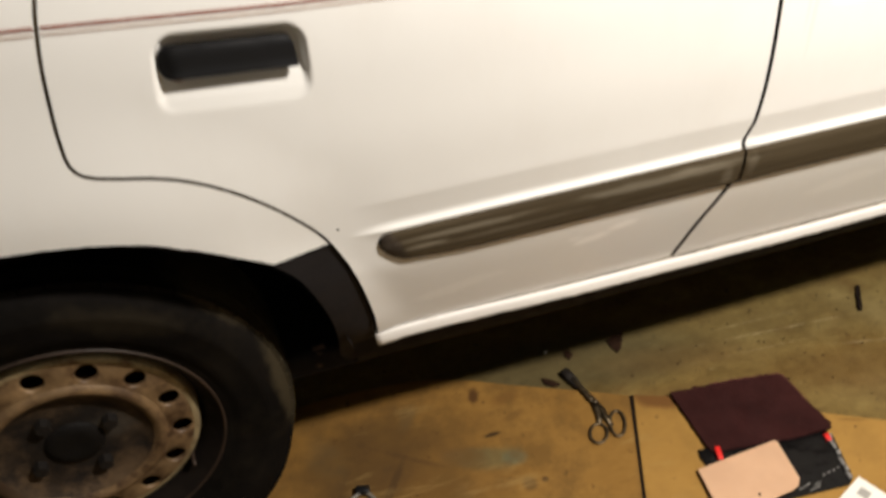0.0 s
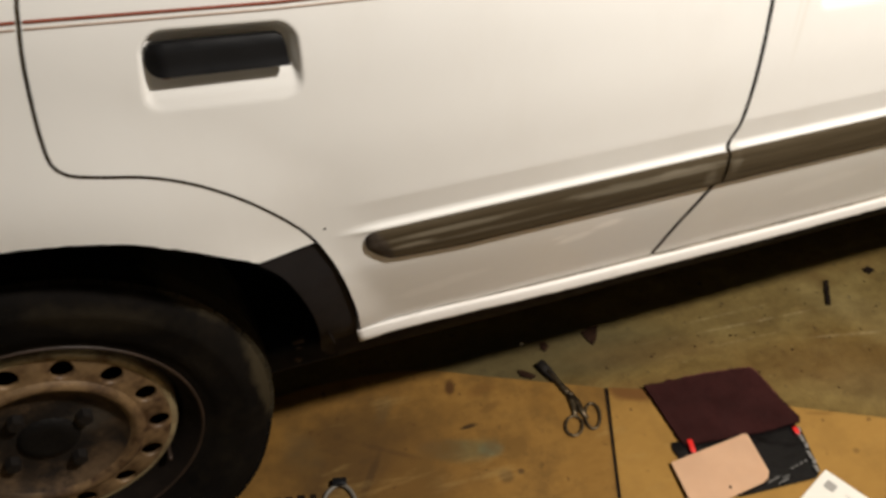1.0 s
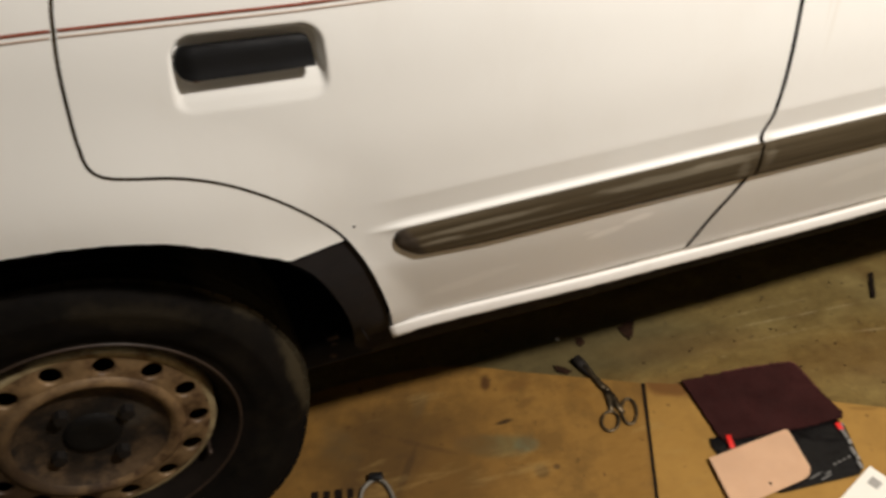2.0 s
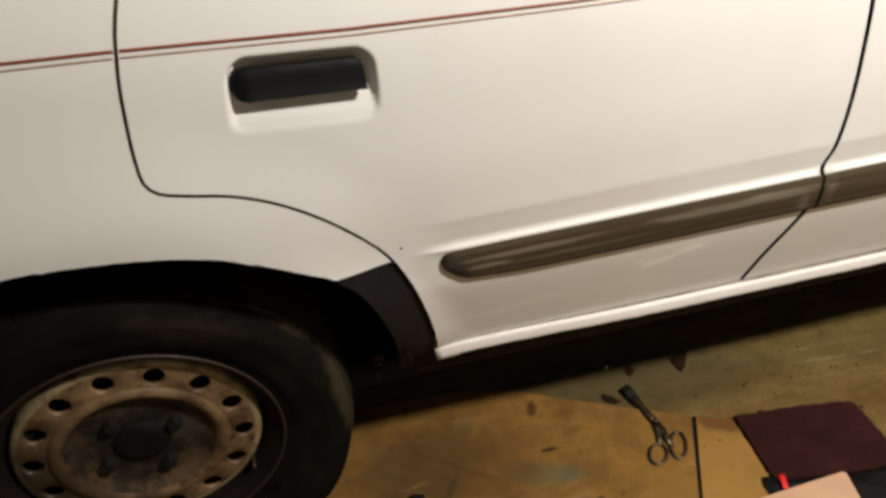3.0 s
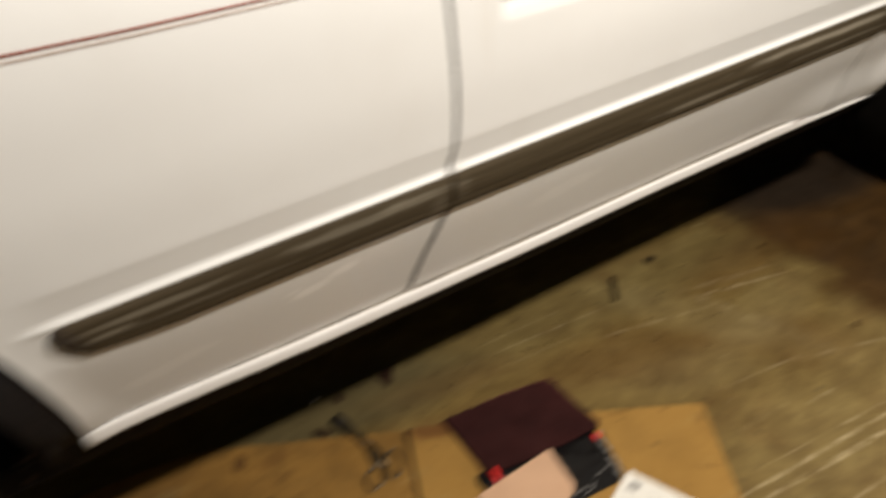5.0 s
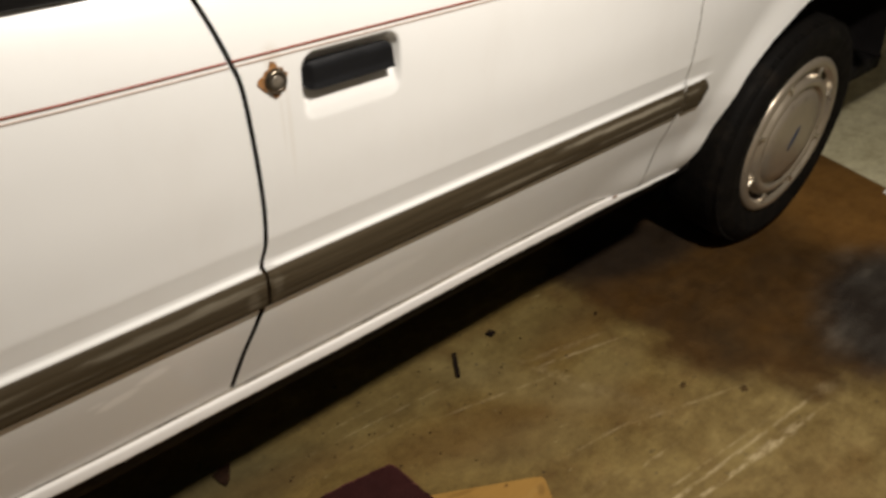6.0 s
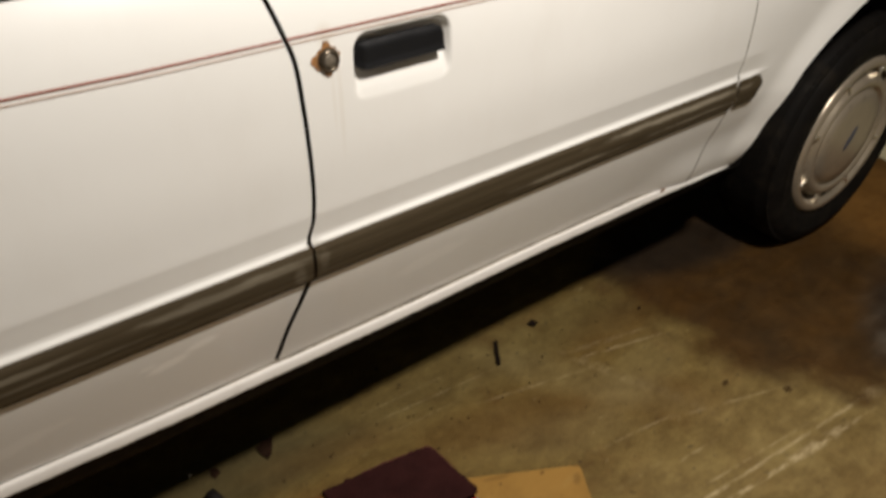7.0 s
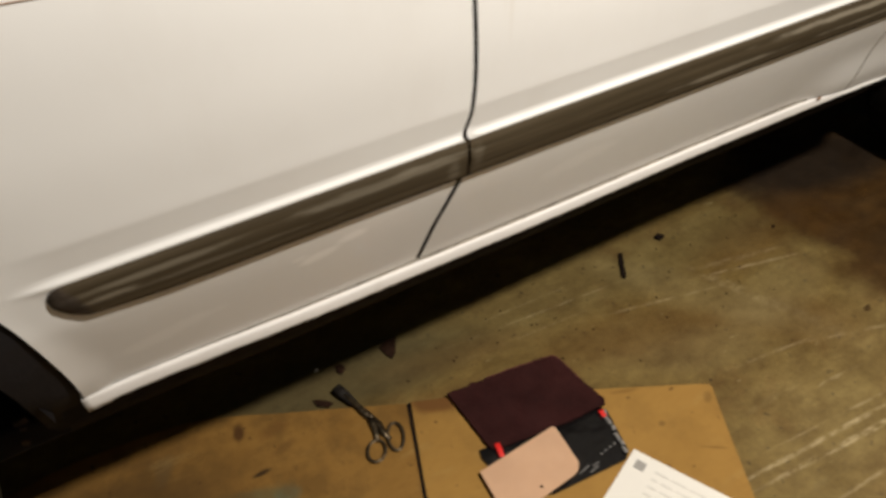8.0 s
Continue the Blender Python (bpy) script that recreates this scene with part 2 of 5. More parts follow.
def patched(m, patches, scale=22.0):
    """Lay soft-edged patches (x, z), radii, angle, strength, colour over a wheel part's surface."""
    nt = m.node_tree
    b = nt.nodes["Principled BSDF"]
    tc = nt.nodes.new("ShaderNodeTexCoord")
    sp = nt.nodes.new("ShaderNodeSeparateXYZ")
    nt.links.new(tc.outputs["Object"], sp.inputs["Vector"])
    wob = math_node(nt, "MULTIPLY", math_node(nt, "SUBTRACT", noise_node(nt, scale, 6.0, 0.7), 0.5), 1.6)
    base = b.inputs["Base Color"].links[0].from_socket
    for at, size, angle, f, colour in patches:
        mask = blob(nt, (sp.outputs["X"], sp.outputs["Z"]), at, size, angle, 1.1, wob)
        base = mix(nt, math_node(nt, "MULTIPLY", mask, f), base, colour)
    nt.links.new(base, b.inputs["Base Color"])
    return m


# darker patch over the left side of the disc and its edge
DARK_SIDE = ((-0.165, -0.055), (0.125, 0.180), 15, 0.88, (0.026, 0.015, 0.009))
STEEL = patched(mat("dirty_wheel_steel", (0.196, 0.122, 0.058), 0.5, metal=0.15, vary=0.45, scale=16, bumped=0.0004, fine=160, dirt=(0.050, 0.024, 0.011), dirt_at=(0.46, 0.65)), [DARK_SIDE])
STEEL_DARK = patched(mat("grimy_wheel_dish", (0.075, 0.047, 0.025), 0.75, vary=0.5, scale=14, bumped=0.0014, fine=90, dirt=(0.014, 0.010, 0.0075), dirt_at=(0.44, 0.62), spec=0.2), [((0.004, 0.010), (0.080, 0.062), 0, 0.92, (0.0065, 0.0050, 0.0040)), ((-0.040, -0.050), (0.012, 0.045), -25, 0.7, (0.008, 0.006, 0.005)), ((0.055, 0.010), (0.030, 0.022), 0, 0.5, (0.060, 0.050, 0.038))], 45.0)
WORN_EDGE = patched(mat("worn_steel_edge", (0.33, 0.265, 0.15), 0.42, metal=0.35, vary=0.45, scale=14, bumped=0.0003, fine=160, dirt=(0.10, 0.055, 0.025), dirt_at=(0.5, 0.68)), [DARK_SIDE])
OLD_RUBBER = patched(mat("dusty_tyre_rubber", (0.0047, 0.0038, 0.0030), 0.75, vary=0.5, scale=9, bumped=0.0008, fine=110, dirt=(0.0115, 0.0088, 0.0058), dirt_at=(0.50, 0.78), spec=0.07), [((0.237, 0.172), (0.010, 0.085), 38, 0.55, (0.060, 0.046, 0.026)), ((0.120, 0.215), (0.070, 0.018), -28, 0.35, (0.034, 0.026, 0.015)), ((0.280, 0.02), (0.012, 0.110), 4, 0.6, (0.055, 0.043, 0.024))], 40.0)
DULL_WHITE = mat("dull_white_paint", (0.69, 0.66, 0.62), 0.7, vary=0.06, scale=9, bumped=0.0003, fine=120, dirt=(0.52, 0.48, 0.42), dirt_at=(0.58, 0.8), spec=0.2)
PAINT = paint_material()
MOULD = moulding_material()


def plan_xy(nt):
    tc = nt.nodes.new("ShaderNodeTexCoord")
    sp = nt.nodes.new("ShaderNodeSeparateXYZ")
    nt.links.new(tc.outputs["Object"], sp.inputs["Vector"])
    return sp.outputs["X"], sp.outputs["Y"]


def floor_material():
    m, nt, b = nodes_of("stained_concrete")
    xy = plan_xy(nt)
    broad = noise_node(nt, 3.4, 6.0, 0.62)
    base = ramp(nt, broad, [(0.30, (0.087, 0.0504, 0.0103)), (0.46, (0.136, 0.0873, 0.0221)), (0.60, (0.159, 0.1086, 0.0299)), (0.74, (0.217, 0.1552, 0.0468))])
    blotch = noise_node(nt, 13.0, 7.0, 0.68, stretch=(0.7, 1.2, 1), shift=(4, 2, 0))
    base = mix(nt, 0.5, base, ramp(nt, blotch, [(0.34, (0.074, 0.0427, 0.0097)), (0.5, (0.140, 0.0912, 0.0234)), (0.66, (0.228, 0.1649, 0.0520))]))
    rusty = ramp(nt, noise_node(nt, 7.0, 6.0, 0.65, shift=(11, 5, 2)), [(0.54, 0.0), (0.70, 0.55)])
    base = mix(nt, rusty, base, (0.133, 0.0640, 0.0143))
    fine = noise_node(nt, 110.0, 4.0, 0.6)
    base = mix(nt, 0.13, base, ramp(nt, fine, [(0.3, (0.053, 0.0340, 0.0106)), (0.7, (0.265, 0.1843, 0.0585))]))
    specks = ramp(nt, noise_node(nt, 60.0, 2.0, 0.5, shift=(9, 3, 0)), [(0.66, 0.0), (0.73, 0.75)])
    base = mix(nt, specks, base, (0.035, 0.021, 0.008))
    flecks = ramp(nt, noise_node(nt, 48.0, 3.0, 0.6, stretch=(0.5, 1.3, 1), shift=(2, 13, 0)), [(0.69, 0.0), (0.78, 0.7)])
    base = mix(nt, flecks, base, (0.330, 0.270, 0.1290))
    wob = math_node(nt, "MULTIPLY", math_node(nt, "SUBTRACT", noise_node(nt, 4.0, 5.0, 0.6, shift=(1, 8, 0)), 0.5), 0.7)
    broken = ramp(nt, noise_node(nt, 36.0, 5.0, 0.7, stretch=(0.6, 1.5, 1), shift=(3, 9, 0)), [(0.42, 0.0), (0.60, 1.0)])
    # pale scrapes along the bay
    scr = ramp(nt, noise_node(nt, 26.0, 3.0, 0.5, stretch=(0.06, 1.0, 1), shift=(0, 0.3, 0)), [(0.60, 0.0), (0.72, 0.5)])
    keep = ramp(nt, noise_node(nt, 5.0, 3.0, 0.5, shift=(2, 2, 5)), [(0.47, 0.0), (0.62, 1.0)])
    scr = math_node(nt, "MULTIPLY", math_node(nt, "MULTIPLY", scr, keep), broken)
    base = mix(nt, scr, base, (0.300, 0.2425, 0.1084))
    # from, to, half width, strength
    deep = (((1.25, -0.330), (2.00, -0.388), 0.0042, 0.65), ((1.32, -0.357), (1.84, -0.404), 0.0050, 0.85), ((1.66, -0.386), (1.85, -0.405), 0.0110, 0.95), ((1.40, -0.318), (1.81, -0.357), 0.0026, 0.40), ((1.34, -0.430), (1.56, -0.440), 0.0030, 0.45), ((1.955, -0.383), (2.005, -0.392), 0.0140, 0.70))
    light = (((1.555, 0.036), (1.780, -0.020), 0.0034, 0.40), ((1.560, 0.058), (1.730, 0.022), 0.0060, 0.30), ((1.260, 0.072), (1.560, 0.000), 0.0030, 0.20), ((1.550, -0.178), (1.850, -0.272), 0.0036, 0.30), ((1.545, 0.055), (1.655, -0.205), 0.0130, 0.20), ((1.500, -0.265), (1.610, -0.275), 0.0040, 0.35), ((1.42, -0.160), (1.60, -0.185), 0.0030, 0.25), ((0.98, 0.152), (1.36, 0.118), 0.0018, 0.40), ((1.02, 0.108), (1.28, 0.090), 0.0014, 0.30), ((1.05, 0.172), (1.30, 0.160), 0.0014, 0.30))
    for (ax, ay), (bx, by), w, f in deep + light:
        line = blob(nt, xy, ((ax + bx) / 2, (ay + by) / 2), (math.hypot(bx - ax, by - ay) / 2, w), math.degrees(math.atan2(by - ay, bx - ax)), 0.9, math_node(nt, "MULTIPLY", wob, 1.6))
        base = mix(nt, math_node(nt, "MULTIPLY", math_node(nt, "MULTIPLY", line, f), broken), base, (0.56, 0.46, 0.27))
    # pale scuffed area, also tinted lighter for the stronger light falling there
    worn = blob(nt, xy, (1.78, -0.52), (0.46, 0.34), 0, 1.0, wob)
    base = mix(nt, math_node(nt, "MULTIPLY", worn, 0.45), base, ramp(nt, blotch, [(0.34, (0.160, 0.1115, 0.0405)), (0.66, (0.300, 0.2279, 0.0945))]))
    # darker grey-brown patch along the floor at the car's rear half
    dark_patch = blob(nt, xy, (0.80, 0.195), (0.24, 0.075), -8, 0.9, wob)
    base = mix(nt, math_node(nt, "MULTIPLY", dark_patch, 0.75), base, (0.058, 0.046, 0.019))
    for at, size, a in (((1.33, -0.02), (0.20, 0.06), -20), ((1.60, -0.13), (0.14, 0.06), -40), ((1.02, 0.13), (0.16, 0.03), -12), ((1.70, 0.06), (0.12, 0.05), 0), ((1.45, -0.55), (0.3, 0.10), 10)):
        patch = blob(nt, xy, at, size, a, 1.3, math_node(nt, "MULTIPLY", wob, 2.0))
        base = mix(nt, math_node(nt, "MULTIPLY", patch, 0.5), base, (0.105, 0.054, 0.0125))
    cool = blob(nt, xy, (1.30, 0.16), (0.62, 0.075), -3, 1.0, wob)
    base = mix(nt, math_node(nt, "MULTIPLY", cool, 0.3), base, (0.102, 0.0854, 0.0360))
    for at, size, a, f in (((1.52, -0.02), (0.20, 0.045), -55, 0.30), ((1.66, -0.06), (0.16, 0.05), 10, 0.28), ((1.40, -0.10), (0.14, 0.05), -20, 0.2)):
        patch = blob(nt, xy, at, size, a, 1.2, math_node(nt, "MULTIPLY", wob, 1.4))
        base = mix(nt, math_node(nt, "MULTIPLY", patch, f), base, (0.235, 0.185, 0.080))
    # oil-brown stain around the front wheel, ending at a slab joint, with a grey puddle in it
    brown = blob(nt, xy, (2.44, 0.03), (0.655, 0.565), 0, 0.17, math_node(nt, "MULTIPLY", wob, 0.7))
    edge = nt.nodes.new("ShaderNodeMapRange")
    edge.inputs["From Min"].default_value, edge.inputs["From Max"].default_value = 2.915, 2.925
    edge.inputs["To Min"].default_value, edge.inputs["To Max"].default_value = 1, 0
    nt.links.new(math_node(nt, "SUBTRACT", xy[0], math_node(nt, "MULTIPLY", xy[1], 0.17)), edge.inputs["Value"])
    pale = ramp(nt, broad, [(0.3, (0.60, 0.55, 0.34)), (0.7, (0.72, 0.67, 0.45))])
    base = mix(nt, edge.outputs["Result"], pale, base)
    brown = math_node(nt, "MULTIPLY", brown, edge.outputs["Result"])
    brown_col = ramp(nt, noise_node(nt, 6.0, 6.0, 0.65, shift=(7, 7, 0)), [(0.3, (0.026, 0.0115, 0.0022)), (0.7, (0.072, 0.0325, 0.0060))])
    tan = blob(nt, xy, (2.74, -0.06), (0.24, 0.32), 0, 0.9, wob)
    brown_col = mix(nt, math_node(nt, "MULTIPLY", tan, 0.9), brown_col, (0.205, 0.098, 0.0215))
    base = mix(nt, math_node(nt, "MULTIPLY", brown, 0.93), base, brown_col)
    # soft shade between rocker and front tyre, put into the floor colour
    tyre_shade = blob(nt, xy, (2.03, 0.19), (0.24, 0.10), -8, 0.9, wob)
    base = mix(nt, math_node(nt, "MULTIPLY", tyre_shade, 0.8), base, (0.011, 0.0082, 0.0056))
    oil = blob(nt, xy, (2.38, -0.37), (0.27, 0.17), 8, 0.75, wob)
    oil_col = ramp(nt, noise_node(nt, 9.0, 4.0, 0.5, stretch=(0.5, 1.6, 1)), [(0.35, (0.022, 0.019, 0.017)), (0.55, (0.046, 0.042, 0.036)), (0.72, (0.125, 0.114, 0.092))])
    base = mix(nt, math_node(nt, "MULTIPLY", oil, 0.9), base, oil_col)
    mottle = ramp(nt, noise_node(nt, 19.0, 8.0, 0.74, stretch=(0.8, 1.1, 1), shift=(5, 12, 0)), [(0.32, (0.74, 0.69, 0.64)), (0.50, (1.0, 0.99, 0.98)), (0.68, (1.22, 1.23, 1.26))])
    base = mix(nt, 1.0, base, mottle, "MULTIPLY")
    base = mix(nt, 1.0, base, (0.93, 0.92, 0.91), "MULTIPLY")
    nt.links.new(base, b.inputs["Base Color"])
    rough = mix(nt, oil, ramp(nt, blotch, [(0.3, 0.5), (0.7, 0.8)]), (0.32, 0.32, 0.32))
    nt.links.new(rough, b.inputs["Roughness"])
    b.inputs["Specular IOR Level"].default_value = 0.24
    bump(nt, b, fine, 0.8, 0.0012)
    return m


def card_material(name, lit_clean):
    m, nt, b = nodes_of(name)
    xy = plan_xy(nt)
    broad = noise_node(nt, 5.0, 5.0, 0.6)
    base = ramp(nt, broad, [(0.3, (0.172, 0.083, 0.0140)), (0.7, (0.250, 0.131, 0.0290))])
    fine = noise_node(nt, 130.0, 3.0, 0.6, stretch=(0.3, 1, 1))
    base = mix(nt, 0.2, base, ramp(nt, fine, [(0.3, (0.155, 0.078, 0.0160)), (0.7, (0.265, 0.150, 0.0380))]))
    # stronger light on the right-hand sheet put into its tint; less grime below
    base = mix(nt, lit_clean, base, mix(nt, 0.55, base, (0.43, 0.245, 0.060)))
    wob = math_node(nt, "MULTIPLY", math_node(nt, "SUBTRACT", noise_node(nt, 22.0, 4.0, 0.6, shift=(1, 8, 0)), 0.5), 1.2)
    marks = (
        ((0.34, 0.06), (0.018, 0.035), 25, (0.050, 0.030, 0.014), 0.7), ((0.40, -0.005), (0.012, 0.030), -10, (0.045, 0.028, 0.014), 0.6), ((0.425, 0.075), (0.009, 0.006), 0, (0.05, 0.035, 0.02), 0.7), ((0.667, -0.030), (0.006, 0.005), 0, (0.05, 0.025, 0.010), 0.8), ((0.555, 0.055), (0.04, 0.018), -10, (0.105, 0.085, 0.050), 0.5), ((0.613, 0.172), (0.0085, 0.017), -20, (0.046, 0.016, 0.004), 0.85), ((0.665, 0.150), (0.026, 0.014), 10, (0.112, 0.047, 0.010), 0.6),
        ((0.595, 0.040), (0.055, 0.022), -12, (0.112, 0.104, 0.0456), 0.7), ((0.635, 0.026), (0.020, 0.014), -10, (0.086, 0.135, 0.0912), 0.6))
    spots_and_shade = (
        ((0.352, 0.093), (0.016, 0.012), 40, (0.026, 0.014, 0.006), 0.75), ((0.380, 0.110), (0.028, 0.005), -30, (0.040, 0.021, 0.008), 0.65), ((0.395, 0.137), (0.007, 0.006), 0, (0.032, 0.017, 0.007), 0.7), ((0.428, 0.122), (0.009, 0.005), 20, (0.040, 0.021, 0.008), 0.6),
        ((0.616, 0.082), (0.016, 0.004), 0, (0.013, 0.007, 0.003), 0.95), ((0.40, 0.02), (0.20, 0.17), 30, (0.100, 0.050, 0.0120), 0.7), ((0.40, 0.10), (0.11, 0.080), 30, (0.072, 0.038, 0.0110), 0.7), ((0.425, 0.040), (0.050, 0.006), 55, (0.050, 0.026, 0.009), 0.6), ((0.465, 0.085), (0.060, 0.005), -35, (0.060, 0.030, 0.010), 0.5),
        ((0.485, 0.165), (0.025, 0.014), 60, (0.099, 0.061, 0.0224), 0.6), ((0.33, 0.13), (0.028, 0.05), 20, (0.099, 0.061, 0.0224), 0.5),
        # the one at (0.925, 0.052) is shade beside the folder, painted in
        ((0.665, 0.108), (0.02, 0.007), 15, (0.125, 0.061, 0.0138), 0.6), ((0.925, 0.052), (0.050, 0.020), -22, (0.105, 0.040, 0.010), 0.85),
        ((1.327, -0.183), (0.012, 0.006), 40, (0.150, 0.080, 0.020), 0.5), ((0.64, -0.03), (0.012, 0.012), 0, (0.079, 0.043, 0.0138), 0.7),
        ((1.222, -0.182), (0.006, 0.005), 0, (0.092, 0.049, 0.0138), 0.5), ((1.262, -0.262), (0.020, 0.0025), -35, (0.130, 0.065, 0.0138), 0.5), ((1.215, -0.098), (0.024, 0.0040), -20, (0.150, 0.075, 0.0160), 0.5))
    for c, r, a, col, f in marks + spots_and_shade:
        base = mix(nt, math_node(nt, "MULTIPLY", blob(nt, xy, c, r, a, 0.9, wob), f), base, col)
    base = mix(nt, ramp(nt, noise_node(nt, 24.0, 5.0, 0.7, shift=(3, 3, 1)), [(0.60, 0.0), (0.72, 0.5 - 0.7 * lit_clean)]), base, (0.060, 0.030, 0.010))
    specks = ramp(nt, noise_node(nt, 55.0, 2.0, 0.5, shift=(9, 3, 0)), [(0.69, 0.0), (0.74, 0.7)])
    base = mix(nt, specks, base, (0.066, 0.031, 0.008))
    scuffs = ramp(nt, noise_node(nt, 18.0, 5.0, 0.7, stretch=(0.25, 1.2, 1), shift=(6, 1, 0)), [(0.56, 0.0), (0.74, 0.5)])
    base = mix(nt, scuffs, base, (0.330, 0.215, 0.0731))
    grime = ramp(nt, noise_node(nt, 11.0, 6.0, 0.7, shift=(1, 6, 3)), [(0.46, 0.0), (0.62, 0.65 - 0.75 * lit_clean)])
    base = mix(nt, grime, base, (0.115, 0.060, 0.0138))
    nt.links.new(base, b.inputs["Base Color"])
    b.inputs["Roughness"].default_value = 0.8
    b.inputs["Specular IOR Level"].default_value = 0.2
    bump(nt, b, mix(nt, 0.5, fine, scuffs), 0.7, 0.0008)
    return m


FLOOR, CARD, LIT_CLEAN_CARD = floor_material(), card_material("old_cardboard", 0.0), card_material("lit_clean_cardboard", 0.6)

# ---------------------------------------------------------------- mesh helpers


def link_mesh(name, bm, material, smooth=True, parent=None, label=""):
    me = bpy.data.meshes.new(name)
    bmesh.ops.recalc_face_normals(bm, faces=bm.faces)
    bm.to_mesh(me)
    bm.free()
    me.materials.append(material)
    if smooth:
        me.shade_smooth()
    ob = new(name, me)
    if parent:
        ob.parent = parent
    if label:
        ob["label"] = label
    return ob


def part(name, bm, material, parent, label="", smooth=True):
    return link_mesh(name, bm, material, smooth, parent, label)


def empty(name, at=(0, 0, 0)):
    ob = new(name)
    ob.location = at
    ob.empty_display_size = 0.1
    return ob


def under(parent, ob):
    """Hang ob below parent, keeping its place."""
    ob.parent = parent
    ob.matrix_parent_inverse = parent.matrix_basis.inverted()
    return ob


def box_bm(x0, x1, y0, y1, z0, z1, bevel=0.0, seg=2):
    bm = bmesh.new()
    bmesh.ops.create_cube(bm, size=1.0, matrix=Matrix.LocRotScale(((x0 + x1) / 2, (y0 + y1) / 2, (z0 + z1) / 2), None, (x1 - x0, y1 - y0, z1 - z0)))
    if bevel:
        bmesh.ops.bevel(bm, geom=bm.edges[:], offset=bevel, segments=seg, affect="EDGES", profile=0.5)
    return bm


def lathe_bm(profile, segs=72, close=False):
    """Spin (radius, y) pairs round the y axis."""
    bm = bmesh.new()
    rings = []
    for r, y in profile:
        rings.append([bm.verts.new((r * math.cos(2 * math.pi * k / segs), y, r * math.sin(2 * math.pi * k / segs))) for k in range(segs)])
    pairs = list(zip(rings, rings[1:])) + ([(rings[-1], rings[0])] if close else [])
    for a, b in pairs:
        for k in range(segs):
            bm.faces.new((a[k], a[(k + 1) % segs], b[(k + 1) % segs], b[k]))
    return bm


def slab_bm(outline, z0, z1, lift=None, step=0.0, bevel=0.0):
    """A flat sheet with that outline (x, y) and a thickness; lift(x, y) bends it."""
    bm = bmesh.new()
    pts = list(outline)
    if step:
        dense = []
        for (ax, ay), (bx, by) in zip(pts, pts[1:] + pts[:1]):
            n = max(1, int(math.hypot(bx - ax, by - ay) / step))
            dense += [(ax + (bx - ax) * k / n, ay + (by - ay) * k / n) for k in range(n)]
        pts = dense
    if step:
        inner = [p for p in grid_points(pts, step, step)]
        v2, _, faces = triangulate(pts, inner)
    else:
        v2, faces = [Vector(p) for p in pts], [list(range(len(pts)))]
    lift = lift or (lambda x, y: 0.0)
    top = [bm.verts.new((p.x, p.y, z1 + lift(p.x, p.y))) for p in v2]
    low = [bm.verts.new((p.x, p.y, z0 + lift(p.x, p.y))) for p in v2]
    for f in faces:
        bm.faces.new([top[k] for k in f])
        bm.faces.new([low[k] for k in reversed(f)])
    for e in [e for e in bm.edges if e.is_boundary and e.verts[0] in set(top)]:
        a, b = e.verts
        ia, ib = top.index(a), top.index(b)
        bm.faces.new((a, b, low[ib], low[ia]))
    return bm


def inside(poly, x, z):
    hit = False
    for (ax, az), (bx, bz) in zip(poly, poly[1:] + poly[:1]):
        if (az > z) != (bz > z) and x < (bx - ax) * (z - az) / (bz - az) + ax:
            hit = not hit
    return hit


def edge_distance(poly_a, poly_b, x, z):
    px, pz = x - poly_a[:, 0], z - poly_a[:, 1]
    d = poly_b - poly_a
    t = np.clip((px * d[:, 0] + pz * d[:, 1]) / np.maximum((d ** 2).sum(1), 1e-12), 0, 1)
    return np.sqrt(((px - t * d[:, 0]) ** 2 + (pz - t * d[:, 1]) ** 2).min())


def grid_points(poly, dx, dz, zs=None, xs=None):
    a = np.array(poly)
    b = np.roll(a, -1, axis=0)
    lo, hi = a.min(0), a.max(0)
    xs = np.arange(lo[0] + dx / 2, hi[0], dx) if xs is None else xs
    zs = np.arange(lo[1] + dz / 2, hi[1], dz) if zs is None else zs
    near = 0.35 * min(dx, dz)
    return [(float(x), float(z)) for z in zs if lo[1] < z < hi[1] for x in xs if lo[0] < x < hi[0] and inside(poly, x, z) and edge_distance(a, b, x, z) > near]


def triangulate(poly, inner):
    from mathutils.geometry import delaunay_2d_cdt
    n = len(poly)
    verts = [Vector(p) for p in poly] + [Vector(p) for p in inner]
    v2, edges, faces, *_ = delaunay_2d_cdt(verts, [(k, (k + 1) % n) for k in range(n)], [], 1, 1e-6)
    return v2, edges, faces


def resample(points, step):
    out = []
    for (ax, az), (bx, bz) in zip(points, points[1:] + points[:1]):
        n = max(1, round(math.hypot(bx - ax, bz - az) / step))
        out += [(ax + (bx - ax) * k / n, az + (bz - az) * k / n) for k in range(n)]
    return out


def smooth_line(points, step):
    """An open line rounded through its points (Catmull-Rom)."""
    p = [np.array(v, float) for v in points]
    p = [2 * p[0] - p[1]] + p + [2 * p[-1] - p[-2]]
    out = []
    for k in range(1, len(p) - 2):
        n = max(2, int(np.linalg.norm(p[k + 1] - p[k]) / step))
        for s in range(n):
            t = s / n
            q = 0.5 * (2 * p[k] + (p[k + 1] - p[k - 1]) * t + (2 * p[k - 1] - 5 * p[k] + 4 * p[k + 1] - p[k + 2]) * t * t + (3 * p[k] - p[k - 1] - 3 * p[k + 1] + p[k + 2]) * t ** 3)
            out.append((float(q[0]), float(q[1])))
    return out + [tuple(map(float, p[-2]))]


